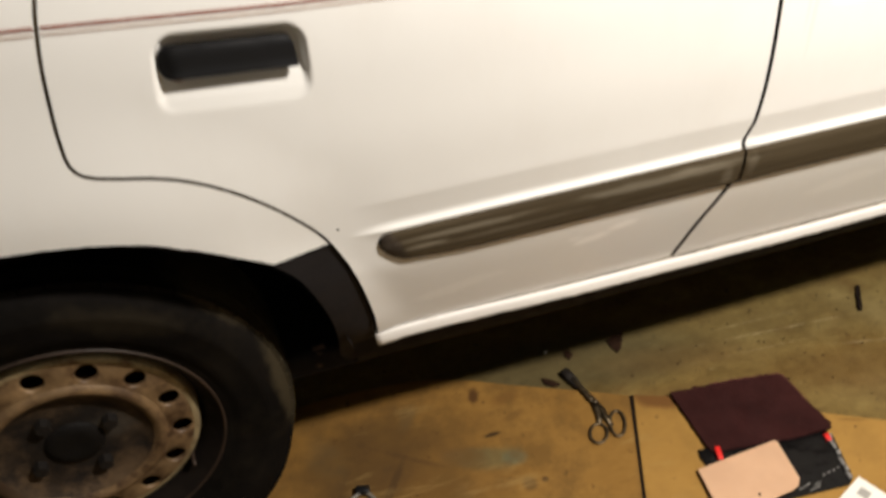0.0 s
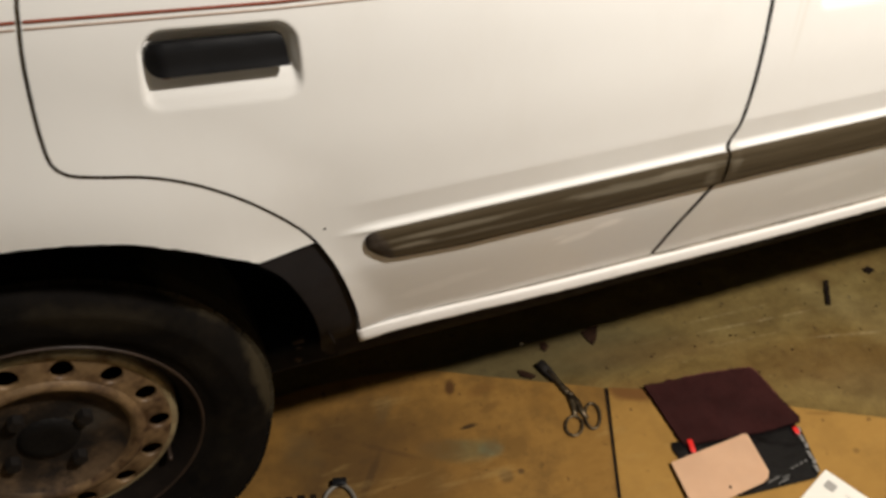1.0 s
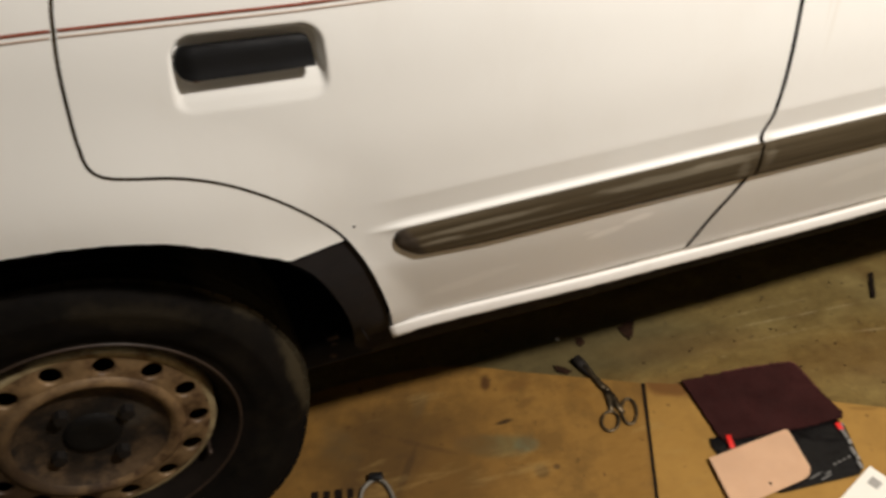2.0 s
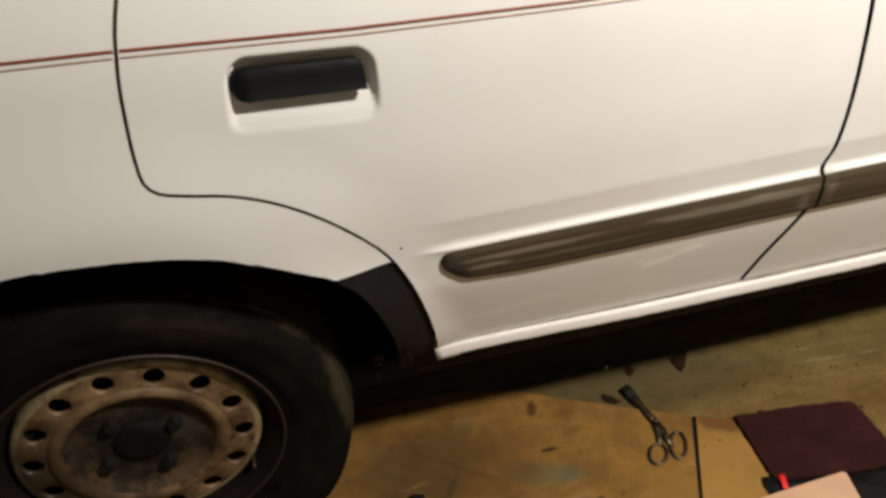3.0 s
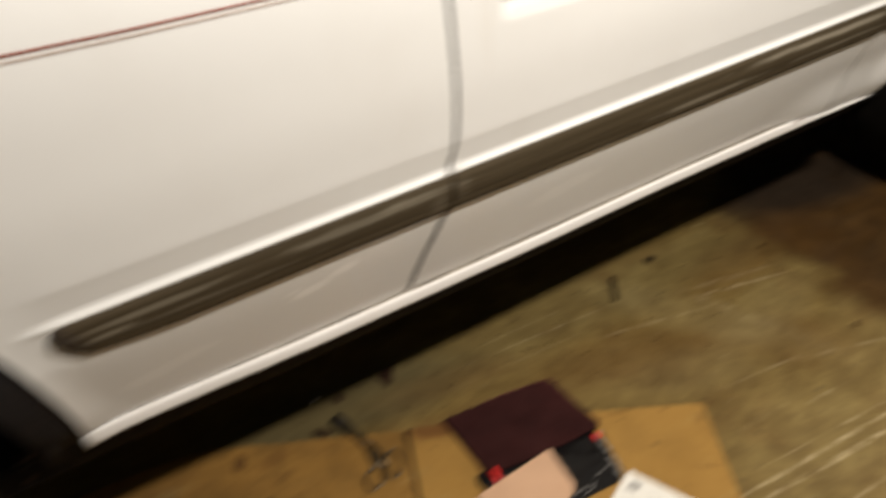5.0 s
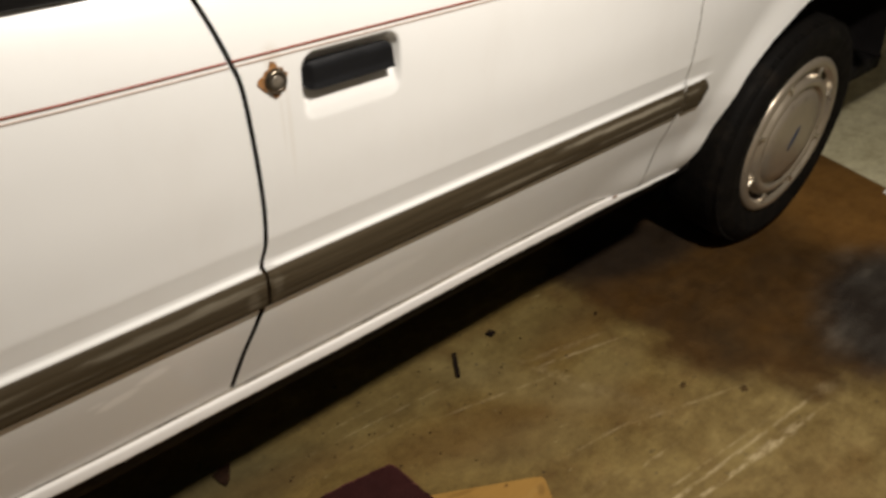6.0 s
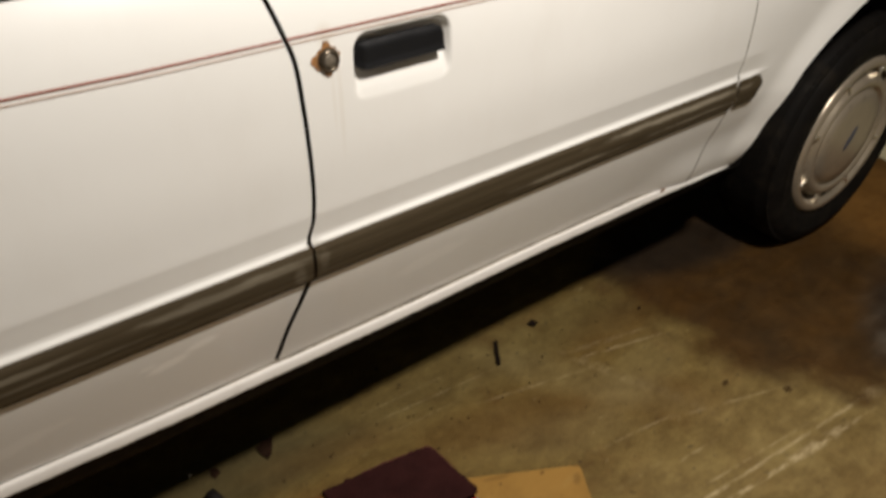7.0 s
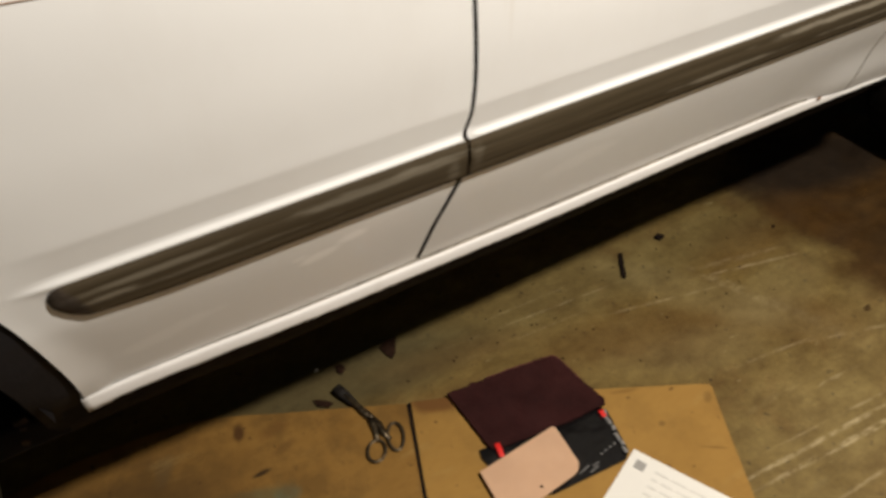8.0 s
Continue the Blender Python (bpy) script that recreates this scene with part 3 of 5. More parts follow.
def smoothstep(a, b, v):
    t = min(1.0, max(0.0, (v - a) / (b - a)))
    return t * t * (3 - 2 * t)


# ---------------------------------------------------------------- the car's skin
REAR, FRONT, TYRE = (0.020, 0.288), (2.418, 0.286), 0.287
PROFILE_Z = (0.20, 0.30, 0.370, 0.40, 0.44, 0.48, 0.515, 0.562, 0.5700, 0.5735, 0.5755, 0.5775, 0.5800, 0.5820, 0.586, 0.611, 0.618, 0.70, 0.80, 0.850, 0.866, 0.90, 0.925, 0.95)
PROFILE_Y = (0.090, 0.072, 0.0455, 0.0366, 0.0252, 0.0140, 0.0054, 0.003, 0.0012, -0.0004, -0.0008, 0.0001, 0.0023, 0.0034, 0.0040, 0.0008, -0.0003, -0.001, 0.006, 0.013, 0.017, 0.030, 0.044, 0.066)
HANDLES = ((0.2595, 0.3955, 0.768, 0.8425, 0.07, 0.012), (1.005, 1.144, 0.752, 0.829, 0.005, 0.004))  # recesses: x0, x1, z0, z1, fall, sweep of the hinge end


def ledge_fade(x):
    """The crease over the moulding runs out before the wheel arches."""
    return smoothstep(0.405, 0.470, x) * (1 - smoothstep(1.850, 1.925, x))


def rounded_box(x, z, x0, x1, z0, z1, r):
    """Signed distance to a rounded rectangle."""
    qx, qz = abs(x - (x0 + x1) / 2) - (x1 - x0) / 2 + r, abs(z - (z0 + z1) / 2) - (z1 - z0) / 2 + r
    return math.hypot(max(qx, 0), max(qz, 0)) + min(max(qx, qz), 0) - r


SOFT_Y = tuple(y if not 0.50 < z < 0.69 else float(np.interp(z, (0.50, 0.56, 0.69), (0.0075, 0.003, -0.001))) for z, y in zip(PROFILE_Z, PROFILE_Y))


FINE_Z = np.arange(0.10, 1.0501, 0.002)


def rounded_profile(values):
    """The section with the flats above the crease run softly into one another."""
    raw = np.interp(FINE_Z, PROFILE_Z, values)
    slope = (values[-1] - values[-2]) / (PROFILE_Z[-1] - PROFILE_Z[-2])
    raw = np.where(FINE_Z > PROFILE_Z[-1], values[-1] + slope * (FINE_Z - PROFILE_Z[-1]), raw)
    bell = np.exp(-0.5 * (np.arange(-25, 26) / 11.0) ** 2)
    soft = np.convolve(np.pad(raw, 25, mode="edge"), bell / bell.sum(), mode="valid")
    keep = np.clip((FINE_Z - 0.622) / 0.05, 0, 1)
    return raw + (soft - raw) * keep * keep * (3 - 2 * keep)


CREASED, PLAIN = rounded_profile(PROFILE_Y), rounded_profile(SOFT_Y)


def side_y(x, z):
    f = ledge_fade(x)
    y = f * float(np.interp(z, FINE_Z, CREASED)) + (1 - f) * float(np.interp(z, FINE_Z, PLAIN))
    if z < 0.63:
        y = f * float(np.interp(z, PROFILE_Z, PROFILE_Y)) + (1 - f) * float(np.interp(z, PROFILE_Z, SOFT_Y))
    # flared wheel arches
    for cx, cz, near, far, swell in ((*REAR, 0.385, 0.475 + 0.075 * smoothstep(0.57, 0.67, z), 0.015), (*FRONT, 0.440, 0.535, 0.024)):
        away = math.hypot(x - cx, z - cz)
        if z > 0.3:
            y -= swell * (1 - smoothstep(near, far, away)) * smoothstep(0.30, 0.42, z)
    # the panels swell out to the rocker line towards the front arch
    y -= 0.013 * smoothstep(1.64, 1.80, x) * (1 - smoothstep(0.345, 0.45, z))
    # handle dishes: steep at the top and the hinge end, sloping out at the foot
    for x0, x1, z0, z1, fall, sweep in HANDLES:
        h = z + fall * (x - (x0 + x1) / 2)
        low = (z1 - h) / (z1 - z0)
        left = x0 + 0.0025 - sweep * low
        d = rounded_box(x, h, left, x1, z0, z1, 0.018)
        if d < 0.004:
            depth = 0.0145 * smoothstep(0.0030, -0.0060, d)
            foot = float(np.interp(h, (z0 - 0.004, z0 + 0.004, z0 + 0.012, z0 + 0.024, z0 + 0.036, z0 + 0.044, z0 + 0.050), (0.0, 0.06, 0.18, 0.46, 0.80, 0.96, 1.0)))
            y += depth * foot
    return y


def sheet(name, outline, material, parent, label="", dx=0.012, dz=0.012, zs=None, xs=None, fn=side_y, lip=0.0012, set_in=0.0, detail=()):
    """A pressed panel: its outline filled with a fine net laid on the car's side, with a folded edge."""
    pts = resample(outline, min(dx, 0.008))
    inner = grid_points(pts, dx, dz, zs, xs)
    for x0, x1, z0, z1, s in detail:
        inner = [p for p in inner if not (x0 - s < p[0] < x1 + s and z0 - 0.008 < p[1] < z1 + 0.008)]
        inner += [(x0 + i * s, z0 + k * s - 0.07 * (x0 + i * s - (x0 + x1) / 2)) for i in range(int((x1 - x0) / s) + 1) for k in range(int((z1 - z0) / s) + 1)]
    v2, _, faces = triangulate(pts, inner)
    bm = bmesh.new()
    vs = [bm.verts.new((p.x, fn(p.x, p.y) + set_in, p.y)) for p in v2]
    for f in faces:
        try:
            bm.faces.new([vs[k] for k in f])
        except ValueError:
            pass
    bm.normal_update()
    rim = [e for e in bm.edges if e.is_boundary]
    for e in rim:
        e.smooth = False
    # fold the edge straight in
    got = bmesh.ops.extrude_edge_only(bm, edges=rim)["geom"]
    for g in got:
        if isinstance(g, bmesh.types.BMVert):
            g.co.y += lip
        elif isinstance(g, bmesh.types.BMFace):
            g.material_index = 1
    ob = part(name, bm, material, parent, label)
    ob.data.materials.append(EDGE_GRIME if material is PAINT else material)
    return ob


def offset_line(points, d):
    """Shift an open line sideways by d (to its left), more below the moulding."""
    out = []
    for k, (x, z) in enumerate(points):
        (ax, az), (bx, bz) = points[max(0, k - 1)], points[min(len(points) - 1, k + 1)]
        n = math.hypot(bx - ax, bz - az) or 1
        w = d * (0.74 + 0.26 * (1 - smoothstep(0.53, 0.56, z)))
        out.append((x - (bz - az) / n * w, z + (bx - ax) / n * w))
    return out


def rake(x):
    """How far the rocker line has come down towards the front, with a slight sag."""
    return 0.0128 * max(0.0, (x - 0.43) / 1.4) + 0.0055 * smoothstep(0.50, 0.75, x) * (1 - smoothstep(1.05, 1.45, x))


def strip_run(x):
    """How far the rocker strip has tapered away towards the front arch."""
    return 0.7 * smoothstep(1.66, 1.84, x) + 0.3 * smoothstep(1.84, 1.945, x)


def door_foot(x):
    return 0.3690 - 0.0185 * strip_run(x) - rake(x) + 0.0032


# rear shut line of the rear door, from its foot at the sill up to the window
REAR_GAP = smooth_line([(0.4325, 0.372), (0.4285, 0.418), (0.419, 0.472), (0.406, 0.525), (0.3865, 0.576), (0.3600, 0.6160), (0.3225, 0.6570), (0.2795, 0.6900), (0.2365, 0.7110), (0.190, 0.7235), (0.168, 0.731), (0.1575, 0.744), (0.1565, 0.765), (0.158, 0.790), (0.1635, 0.835), (0.170, 0.868), (0.177, 0.895), (0.198, 0.950)], 0.008)
# shut line between the doors, with the kink at the crease
MID_GAP = smooth_line([(0.8855, door_foot(0.8855)), (0.8995, 0.430), (0.9150, 0.482), (0.9245, 0.515), (0.931, 0.550)], 0.008) + [(0.9315, 0.566), (0.9275, 0.580)] + smooth_line([(0.935, 0.608), (0.9375, 0.650), (0.9365, 0.70), (0.934, 0.76), (0.930, 0.815), (0.921, 0.848), (0.905, 0.898), (0.886, 0.950)], 0.008)
FRONT_GAP = smooth_line([(1.798, door_foot(1.798)), (1.802, 0.362), (1.812, 0.44), (1.820, 0.52), (1.822, 0.60), (1.818, 0.70), (1.805, 0.80), (1.785, 0.88), (1.765, 0.950)], 0.012)
G = 0.0025
LEVELS = sorted({round(v, 4) for v in (*np.arange(0.365, 0.564, 0.012), *np.arange(0.564, 0.592, 0.00125), *np.arange(0.594, 0.640, 0.004), *np.arange(0.645, 0.85, 0.010), *np.arange(0.846, 0.874, 0.005), *np.arange(0.878, 0.950, 0.008))})


def build_panels(car):
    made = {}
    made["rear_door"] = sheet("rear_door", offset_line(REAR_GAP, -G) + offset_line(MID_GAP, G * 1.6)[::-1] + [(x, door_foot(x)) for x in (0.84, 0.78, 0.72, 0.66, 0.60, 0.54, 0.48)], PAINT, car, "white rear door with worn grey side moulding", 0.013, 0.01, LEVELS, detail=[(0.236, 0.408, 0.758, 0.856, 0.0022)])
    made["front_door"] = sheet("front_door", offset_line(MID_GAP, -G * 1.6) + offset_line(FRONT_GAP, G * 0.7)[::-1] + [(1.78 - 0.04 * k, door_foot(1.78 - 0.04 * k)) for k in range(22)], PAINT, car, "white front door with a rusty lock", 0.013, 0.01, [v for v in LEVELS], detail=[(0.984, 1.160, 0.738, 0.840, 0.0024)])
    # quarter panel: round the arch, with a ragged painted edge
    rnd = random.Random(4)
    arch = smooth_line([(-0.335, 0.545), (-0.27, 0.600), (-0.18, 0.643), (-0.08, 0.665), (0.003, 0.6705), (0.036, 0.670), (0.083, 0.666), (0.137, 0.659), (0.191, 0.645), (0.234, 0.626), (0.272, 0.604), (0.321, 0.5735)], 0.007)
    arch = [(x, z + rnd.uniform(-0.0005, 0.0005) - (0.0010 if k % 13 == 3 else 0)) for k, (x, z) in enumerate(arch)]
    gap = [p for p in offset_line(REAR_GAP, G) if p[1] > 0.5745]
    outline = [(-0.86, 0.42), (-0.375, 0.42), (-0.36, 0.47)] + arch + [(0.350, 0.5735)] + gap + [(-0.86, 0.950)]
    made["quarter_panel"] = sheet("quarter_panel", outline, PAINT, car, "white rear quarter panel with a ragged arch edge", 0.014, 0.012)
    # front wing
    farch = smooth_line([(1.948, 0.342), (1.967, 0.412), (1.984, 0.466), (2.021, 0.543), (2.061, 0.589), (2.103, 0.624), (2.190, 0.676), (2.295, 0.706), (2.405, 0.714), (2.52, 0.692), (2.62, 0.660), (2.71, 0.60), (2.785, 0.53), (2.83, 0.45), (2.85, 0.38)], 0.012)
    outline = [p for p in offset_line(FRONT_GAP, -G * 0.7)] + [(3.10, 0.87), (3.18, 0.75), (3.18, 0.38)] + farch[::-1] + [(x, door_foot(x)) for x in (1.925, 1.90, 1.875, 1.85, 1.825)]
    made["front_wing"] = sheet("front_wing", outline, PAINT, car, "white front wing", 0.016, 0.012, LEVELS)
    return made


def door_seal(line, parent, material=DARK, depth=0.0055):
    """A dark rubber strip in the shut line, a few millimetres behind the skin."""
    bm = bmesh.new()
    rows = []
    for a, b in zip(offset_line(line, -0.0065), offset_line(line, 0.0065)):
        rows.append([bm.verts.new((x, side_y(x, z) + d, z)) for (x, z), d in ((a, depth + 0.003), (a, depth), (b, depth), (b, depth + 0.003))])
    for a, b in zip(rows, rows[1:]):
        for k in range(3):
            bm.faces.new((a[k], b[k], b[k + 1], a[k + 1]))
    return part("door_seal", bm, material, parent, "dark brown rubber seal in the shut line")


def strip(name, x0, x1, z_of, width, material, parent, proud=0.0009):
    """A pinstripe lying on the paint."""
    bm = bmesh.new()
    n = max(2, int((x1 - x0) / 0.008))
    rows = []
    for k in range(n + 1):
        x = x0 + (x1 - x0) * k / n
        z = z_of(x)
        rows.append([bm.verts.new((x, side_y(x, z + d) + o, z + d)) for d, o in ((-width / 2, 0.001), (-width / 2, -proud), (0, -proud), (width / 2, -proud), (width / 2, 0.001))])
    for a, b in zip(rows, rows[1:]):
        for k in range(4):
            bm.faces.new((a[k], b[k], b[k + 1], a[k + 1]))
    return part(name, bm, material, parent)


def moulding(name, x0, x1, parent, round_start=False, round_end=False, slant0=0.0, slant1=0.0):
    """A worn side strip: rounded section with two shallow grooves, tapered at a rounded end."""
    section = [(-0.031, 0.004), (-0.0305, -0.0028), (-0.0275, -0.0055), (-0.020, -0.0070), (-0.0155, -0.0068), (-0.013, -0.0078), (0.000, -0.0092), (0.008, -0.0092), (0.0105, -0.0084), (0.013, -0.0088), (0.021, -0.0078), (0.025, -0.0055), (0.0265, 0.004)]
    bm = bmesh.new()
    n = max(4, int((x1 - x0) / 0.012))
    xs = [x0 + (x1 - x0) * k / n for k in range(n + 1)]
    if round_start:
        xs = [x0 + 0.026 * (1 - math.cos(math.pi / 2 * k / 9)) for k in range(9)] + [x for x in xs if x > x0 + 0.027]
    if round_end:
        xs = [x for x in xs if x < x1 - 0.026] + [x1 - 0.025 * (1 - math.sin(math.pi / 2 * k / 8)) for k in range(9)]
    rings = []
    for x in xs:
        s = 1.0
        if round_start and x < x0 + 0.026:
            s = math.sqrt(max(0.0009, 1 - ((x0 + 0.026 - x) / 0.026) ** 2))
        if round_end and x > x1 - 0.025:
            s = max(0.35, 1 - 0.75 * ((x - x1 + 0.025) / 0.025) ** 2)
        mid = 0.5485
        ring = []
        for dz, dy in section:
            t = (x - x0) / (x1 - x0)
            shift = (slant0 * (1 - t) + slant1 * t) * dz
            edge = 1.0 if round_end is False and x > x1 - 0.02 or round_start is False and x < x0 + 0.02 else 0.0
            z = mid + dz * s
            if round_start and dz < 0:
                z = mid + dz * s * (0.80 + 0.20 * smoothstep(x0, x0 + 0.13, x))
            if round_start:
                shift, edge = -0.42 * dz * s * (1 - smoothstep(x0, x0 + 0.06, x)), 1.0
            deep = dy if dy > 0 else dy * (0.35 + 0.65 * s)
            ring.append(bm.verts.new((x + shift * edge, 0.0045 + deep, z)))
        rings.append(ring)
    for a, b in zip(rings, rings[1:]):
        for k in range(len(section) - 1):
            bm.faces.new((a[k], b[k], b[k + 1], a[k + 1]))
    for ring in (rings[0], rings[-1]):
        bm.faces.new(ring)
    ob = part(name, bm, MOULD, parent, "worn grey-brown rubber side moulding")
    ob.data.set_sharp_from_angle(angle=radians(40))
    return ob


def sill(car):
    """The white strip below the doors with a rolled lip, and the black underbody below it."""
    section = [(0.3690, 0.066), (0.3690, 0.0426), (0.3683, 0.0408), (0.3655, 0.0400), (0.3600, 0.0392), (0.3545, 0.0385), (0.3518, 0.0389), (0.3505, 0.0405), (0.3500, 0.066)]
    bm = bmesh.new()
    rings = []
    rnd = random.Random(2)
    n = 170
    for k in range(n + 1):
        x = 0.4325 + (1.945 - 0.4325) * k / n
        torn = rnd.uniform(-0.0008, 0.0008) + (0.004 if x < 0.462 else 0)
        run = strip_run(x)
        ring = []
        for i, (z, y) in enumerate(section):
            z = z - (z - 0.3505) * run - rake(x) - (torn if i in (6, 7) else 0)
            ring.append(bm.verts.new((x - 0.002 * (i < 5), y, z)))
        rings.append(ring)
    for a, b in zip(rings, rings[1:]):
        for i in range(len(section) - 1):
            bm.faces.new((a[i], b[i], b[i + 1], a[i + 1]))
    for ring in (rings[0], rings[-1]):
        bm.faces.new(ring)
    part("sill", bm, DULL_WHITE, car, "white rocker strip with a torn lower edge")
    # strip coloured as the shade in the seam under the doors
    bm = bmesh.new()
    rows = []
    for k in range(101):
        x = 0.452 + (1.70 - 0.452) * k / 100
        near = 0.0450 if x > 0.90 else 0.0461
        top = 0.3697 - rake(x) - 0.0185 * strip_run(x)
        rows.append([bm.verts.new((x, near, top - 0.0005)), bm.verts.new((x, near + 0.0004, top)), bm.verts.new((x, 0.066, top))])
    for a, b in zip(rows, rows[1:]):
        for i in range(2):
            bm.faces.new((a[i], b[i], b[i + 1], a[i + 1]))
    part("seam", bm, SEAM_SHADE, car, "dark strip painted as the shade between door and rocker strip")
    # black rocker below, following the same rake
    bm = bmesh.new()
    section = [(0.352, 0.052, 0.054), (0.335, 0.062, 0.060), (0.300, 0.076, 0.072), (0.276, 0.090, 0.084), (0.268, 0.16, 0.16)]
    rings = []
    for k in range(61):
        x = 0.405 + (1.965 - 0.405) * k / 60
        f = smoothstep(0.50, 1.00, x)
        rings.append([bm.verts.new((x, f * y + (1 - f) * near, z - rake(x))) for z, y, near in section])
    for a, b in zip(rings, rings[1:]):
        for i in range(len(section) - 1):
            bm.faces.new((a[i], b[i], b[i + 1], a[i + 1]))
    part("lower_rocker", bm, BLACK, car, "black underseal below the white strip")


def well(cx, cz, radius, car):
    """A dark wheel housing behind an arch."""
    bm = bmesh.new()
    rings = []
    for k in range(33):
        a = math.pi * (0.06 + 0.88 * k / 32)
        rings.append([bm.verts.new((cx + radius * math.cos(a), y, cz + radius * math.sin(a))) for y in (0.03, 0.12, 0.30)])
    for a, b in zip(rings, rings[1:]):
        for i in range(2):
            bm.faces.new((a[i], b[i], b[i + 1], a[i + 1]))
    hub = bm.verts.new((cx, 0.30, cz))
    for a, b in zip(rings, rings[1:]):
        bm.faces.new((a[2], b[2], hub))
    part("wheel_housing", bm, BLACK, car)


car = tagged(empty("car", (1.2, 0.8, 0.0)), "dirty white four-door saloon car parked on a concrete floor", "car")
car.matrix_world = pose(0, 0, 0)
panels = build_panels(car)
door_seal([p for p in REAR_GAP if p[1] > 0.60], panels["quarter_panel"], DUSTY_SEAL, 0.0026)
door_seal(MID_GAP, panels["rear_door"])
door_seal(FRONT_GAP, panels["front_wing"])
sill(car)
# black dogleg between the arch and the sill
dog = [p for p in offset_line(REAR_GAP, 0.0012) if p[1] < 0.5735][::-1] + [(0.434, 0.345), (0.430, 0.296), (0.420, 0.289), (0.392, 0.288)] + smooth_line([(0.3830, 0.310), (0.3820, 0.345), (0.3800, 0.390), (0.3740, 0.440), (0.3610, 0.494), (0.3440, 0.536), (0.3190, 0.5665)], 0.008) + [(0.350, 0.5690)]
sheet("arch_liner", dog, BARE_BLACK, car, "bare black wheel arch corner", 0.012, 0.012, set_in=0.006)
well(REAR[0], REAR[1], 0.385, car)
well(FRONT[0], FRONT[1], 0.445, car)


def stripe_z(x):
    return float(np.interp(x, (-0.86, 0.08, 0.17, 0.38, 0.60, 0.75, 1.20, 1.80), (0.905, 0.8755, 0.871, 0.8575, 0.8485, 0.8445, 0.8405, 0.8355)))


moulding("moulding", 0.445, 0.9285, panels["rear_door"], round_start=True, slant1=0.10)
moulding("moulding", 0.9335, 1.816, panels["front_door"], slant0=-0.04)
# dark block added to stand for the shade in the moulding gap
part("gap_filler", box_bm(0.9280, 0.9352, -0.0010, 0.006, 0.5200, 0.5725, 0.0006), DARK, panels["front_door"], "dark filler standing in for the shaded gap between the two mouldings")
moulding("moulding", 1.829, 1.905, panels["front_wing"], round_end=True)
strip("pinstripe", -0.86, 0.168, stripe_z, 0.0025, RED_LINE, panels["quarter_panel"])
strip("pinstripe", 0.174, 0.9185, stripe_z, 0.0025, RED_LINE, panels["rear_door"])
strip("pinstripe", 0.9245, 1.788, stripe_z, 0.0025, RED_LINE, panels["front_door"])
strip("thin_pinstripe", -0.86, 0.166, lambda x: stripe_z(x) - 0.0056, 0.0013, THIN_LINE, panels["quarter_panel"])
strip("thin_pinstripe", 0.173, 0.920, lambda x: stripe_z(x) - 0.0056, 0.0013, THIN_LINE, panels["rear_door"])
strip("thin_pinstripe", 0.926, 1.790, lambda x: stripe_z(x) - 0.0056, 0.0013, THIN_LINE, panels["front_door"])


def handle(x0, x1, z0, z1, door, fall):
    """A black lift flap in a dished recess: rounded upper front corner, square lower front corner, rounded hinge end."""
    tilt = lambda x, z: (x, z - fall * (x - (x0 + x1) / 2))
    outline = [tilt(*p) for p in ((x0 + 0.005, z0), (x1 - 0.0020, z0 - 0.0005), (x1 - 0.0030, z1 - 0.010), (x1 - 0.0055, z1 - 0.0035), (x1 - 0.0105, z1 - 0.001), (x0 + 0.012, z1), (x0 + 0.006, z1 - 0.0015), (x0 + 0.002, z1 - 0.005), (x0, z1 - 0.010), (x0 - 0.002, z0 + 0.011), (x0 - 0.001, z0 + 0.005), (x0 + 0.001, z0 + 0.002))]

    def face(x, z):
        h = z + fall * (x - (x0 + x1) / 2)
        return 0.0015 + 0.004 * (h - z0) / (z1 - z0) + 0.008 * smoothstep(x0 + 0.012, x0 - 0.002, x) - 0.002 * (1 - smoothstep(z0, z0 + 0.007, h)) + 0.003 * smoothstep(z1 - 0.006, z1, h)

    return sheet("handle_flap", outline, FLAP, door, "black plastic lift flap", 0.006, 0.004, fn=face, lip=0.006)


handle(0.2615, 0.3885, 0.8060, 0.8355, panels["rear_door"], 0.06)
handle(1.0085, 1.1345, 0.7905, 0.8220, panels["front_door"], -0.005)

# lock with its rust ring
lock = lathe_bm([(0.0082, -0.0045), (0.0090, -0.0062), (0.0117, -0.0052), (0.0145, -0.001), (0.0150, 0.012)], 32)
lock_ob = part("door_lock", lock, LOCK, panels["front_door"], "tarnished lock barrel ringed with rust")
part("key_plug", lathe_bm([(0.0, -0.0050), (0.0050, -0.0048), (0.0086, -0.0040), (0.009, 0.004)], 24), KEYPLUG, lock_ob)
lock_ob.matrix_basis = pose(0.9715, side_y(0.9715, 0.8105), 0.8105, -8, 0, 0)
rnd = random.Random(8)
bm = bmesh.new()
spikes = {5: 0.0050, 6: 0.0040, 10: 0.0045, 11: 0.0060, 12: 0.0030, 16: 0.0050, 17: 0.0035}
turns = [2 * math.pi * k / 22 for k in range(22)]
reach = [0.0160 + rnd.uniform(-0.0015, 0.0020) + spikes.get(k, 0.0) for k in range(22)]
ring_out = [bm.verts.new((r * math.cos(a) - 0.001, -0.0008, r * math.sin(a) + 0.001)) for r, a in zip(reach, turns)]
ring_in = [bm.verts.new((0.0125 * math.cos(a), -0.0012, 0.0125 * math.sin(a))) for a in turns]
for k in range(22):
    bm.faces.new((ring_out[k], ring_out[(k + 1) % 22], ring_in[(k + 1) % 22], ring_in[k]))
part("rust_ring", bm, RUST, panels["front_door"], "orange rust eating the paint round the lock", smooth=False).matrix_basis = pose(0.9715, side_y(0.9715, 0.8105), 0.8105, -8, 0, 0)

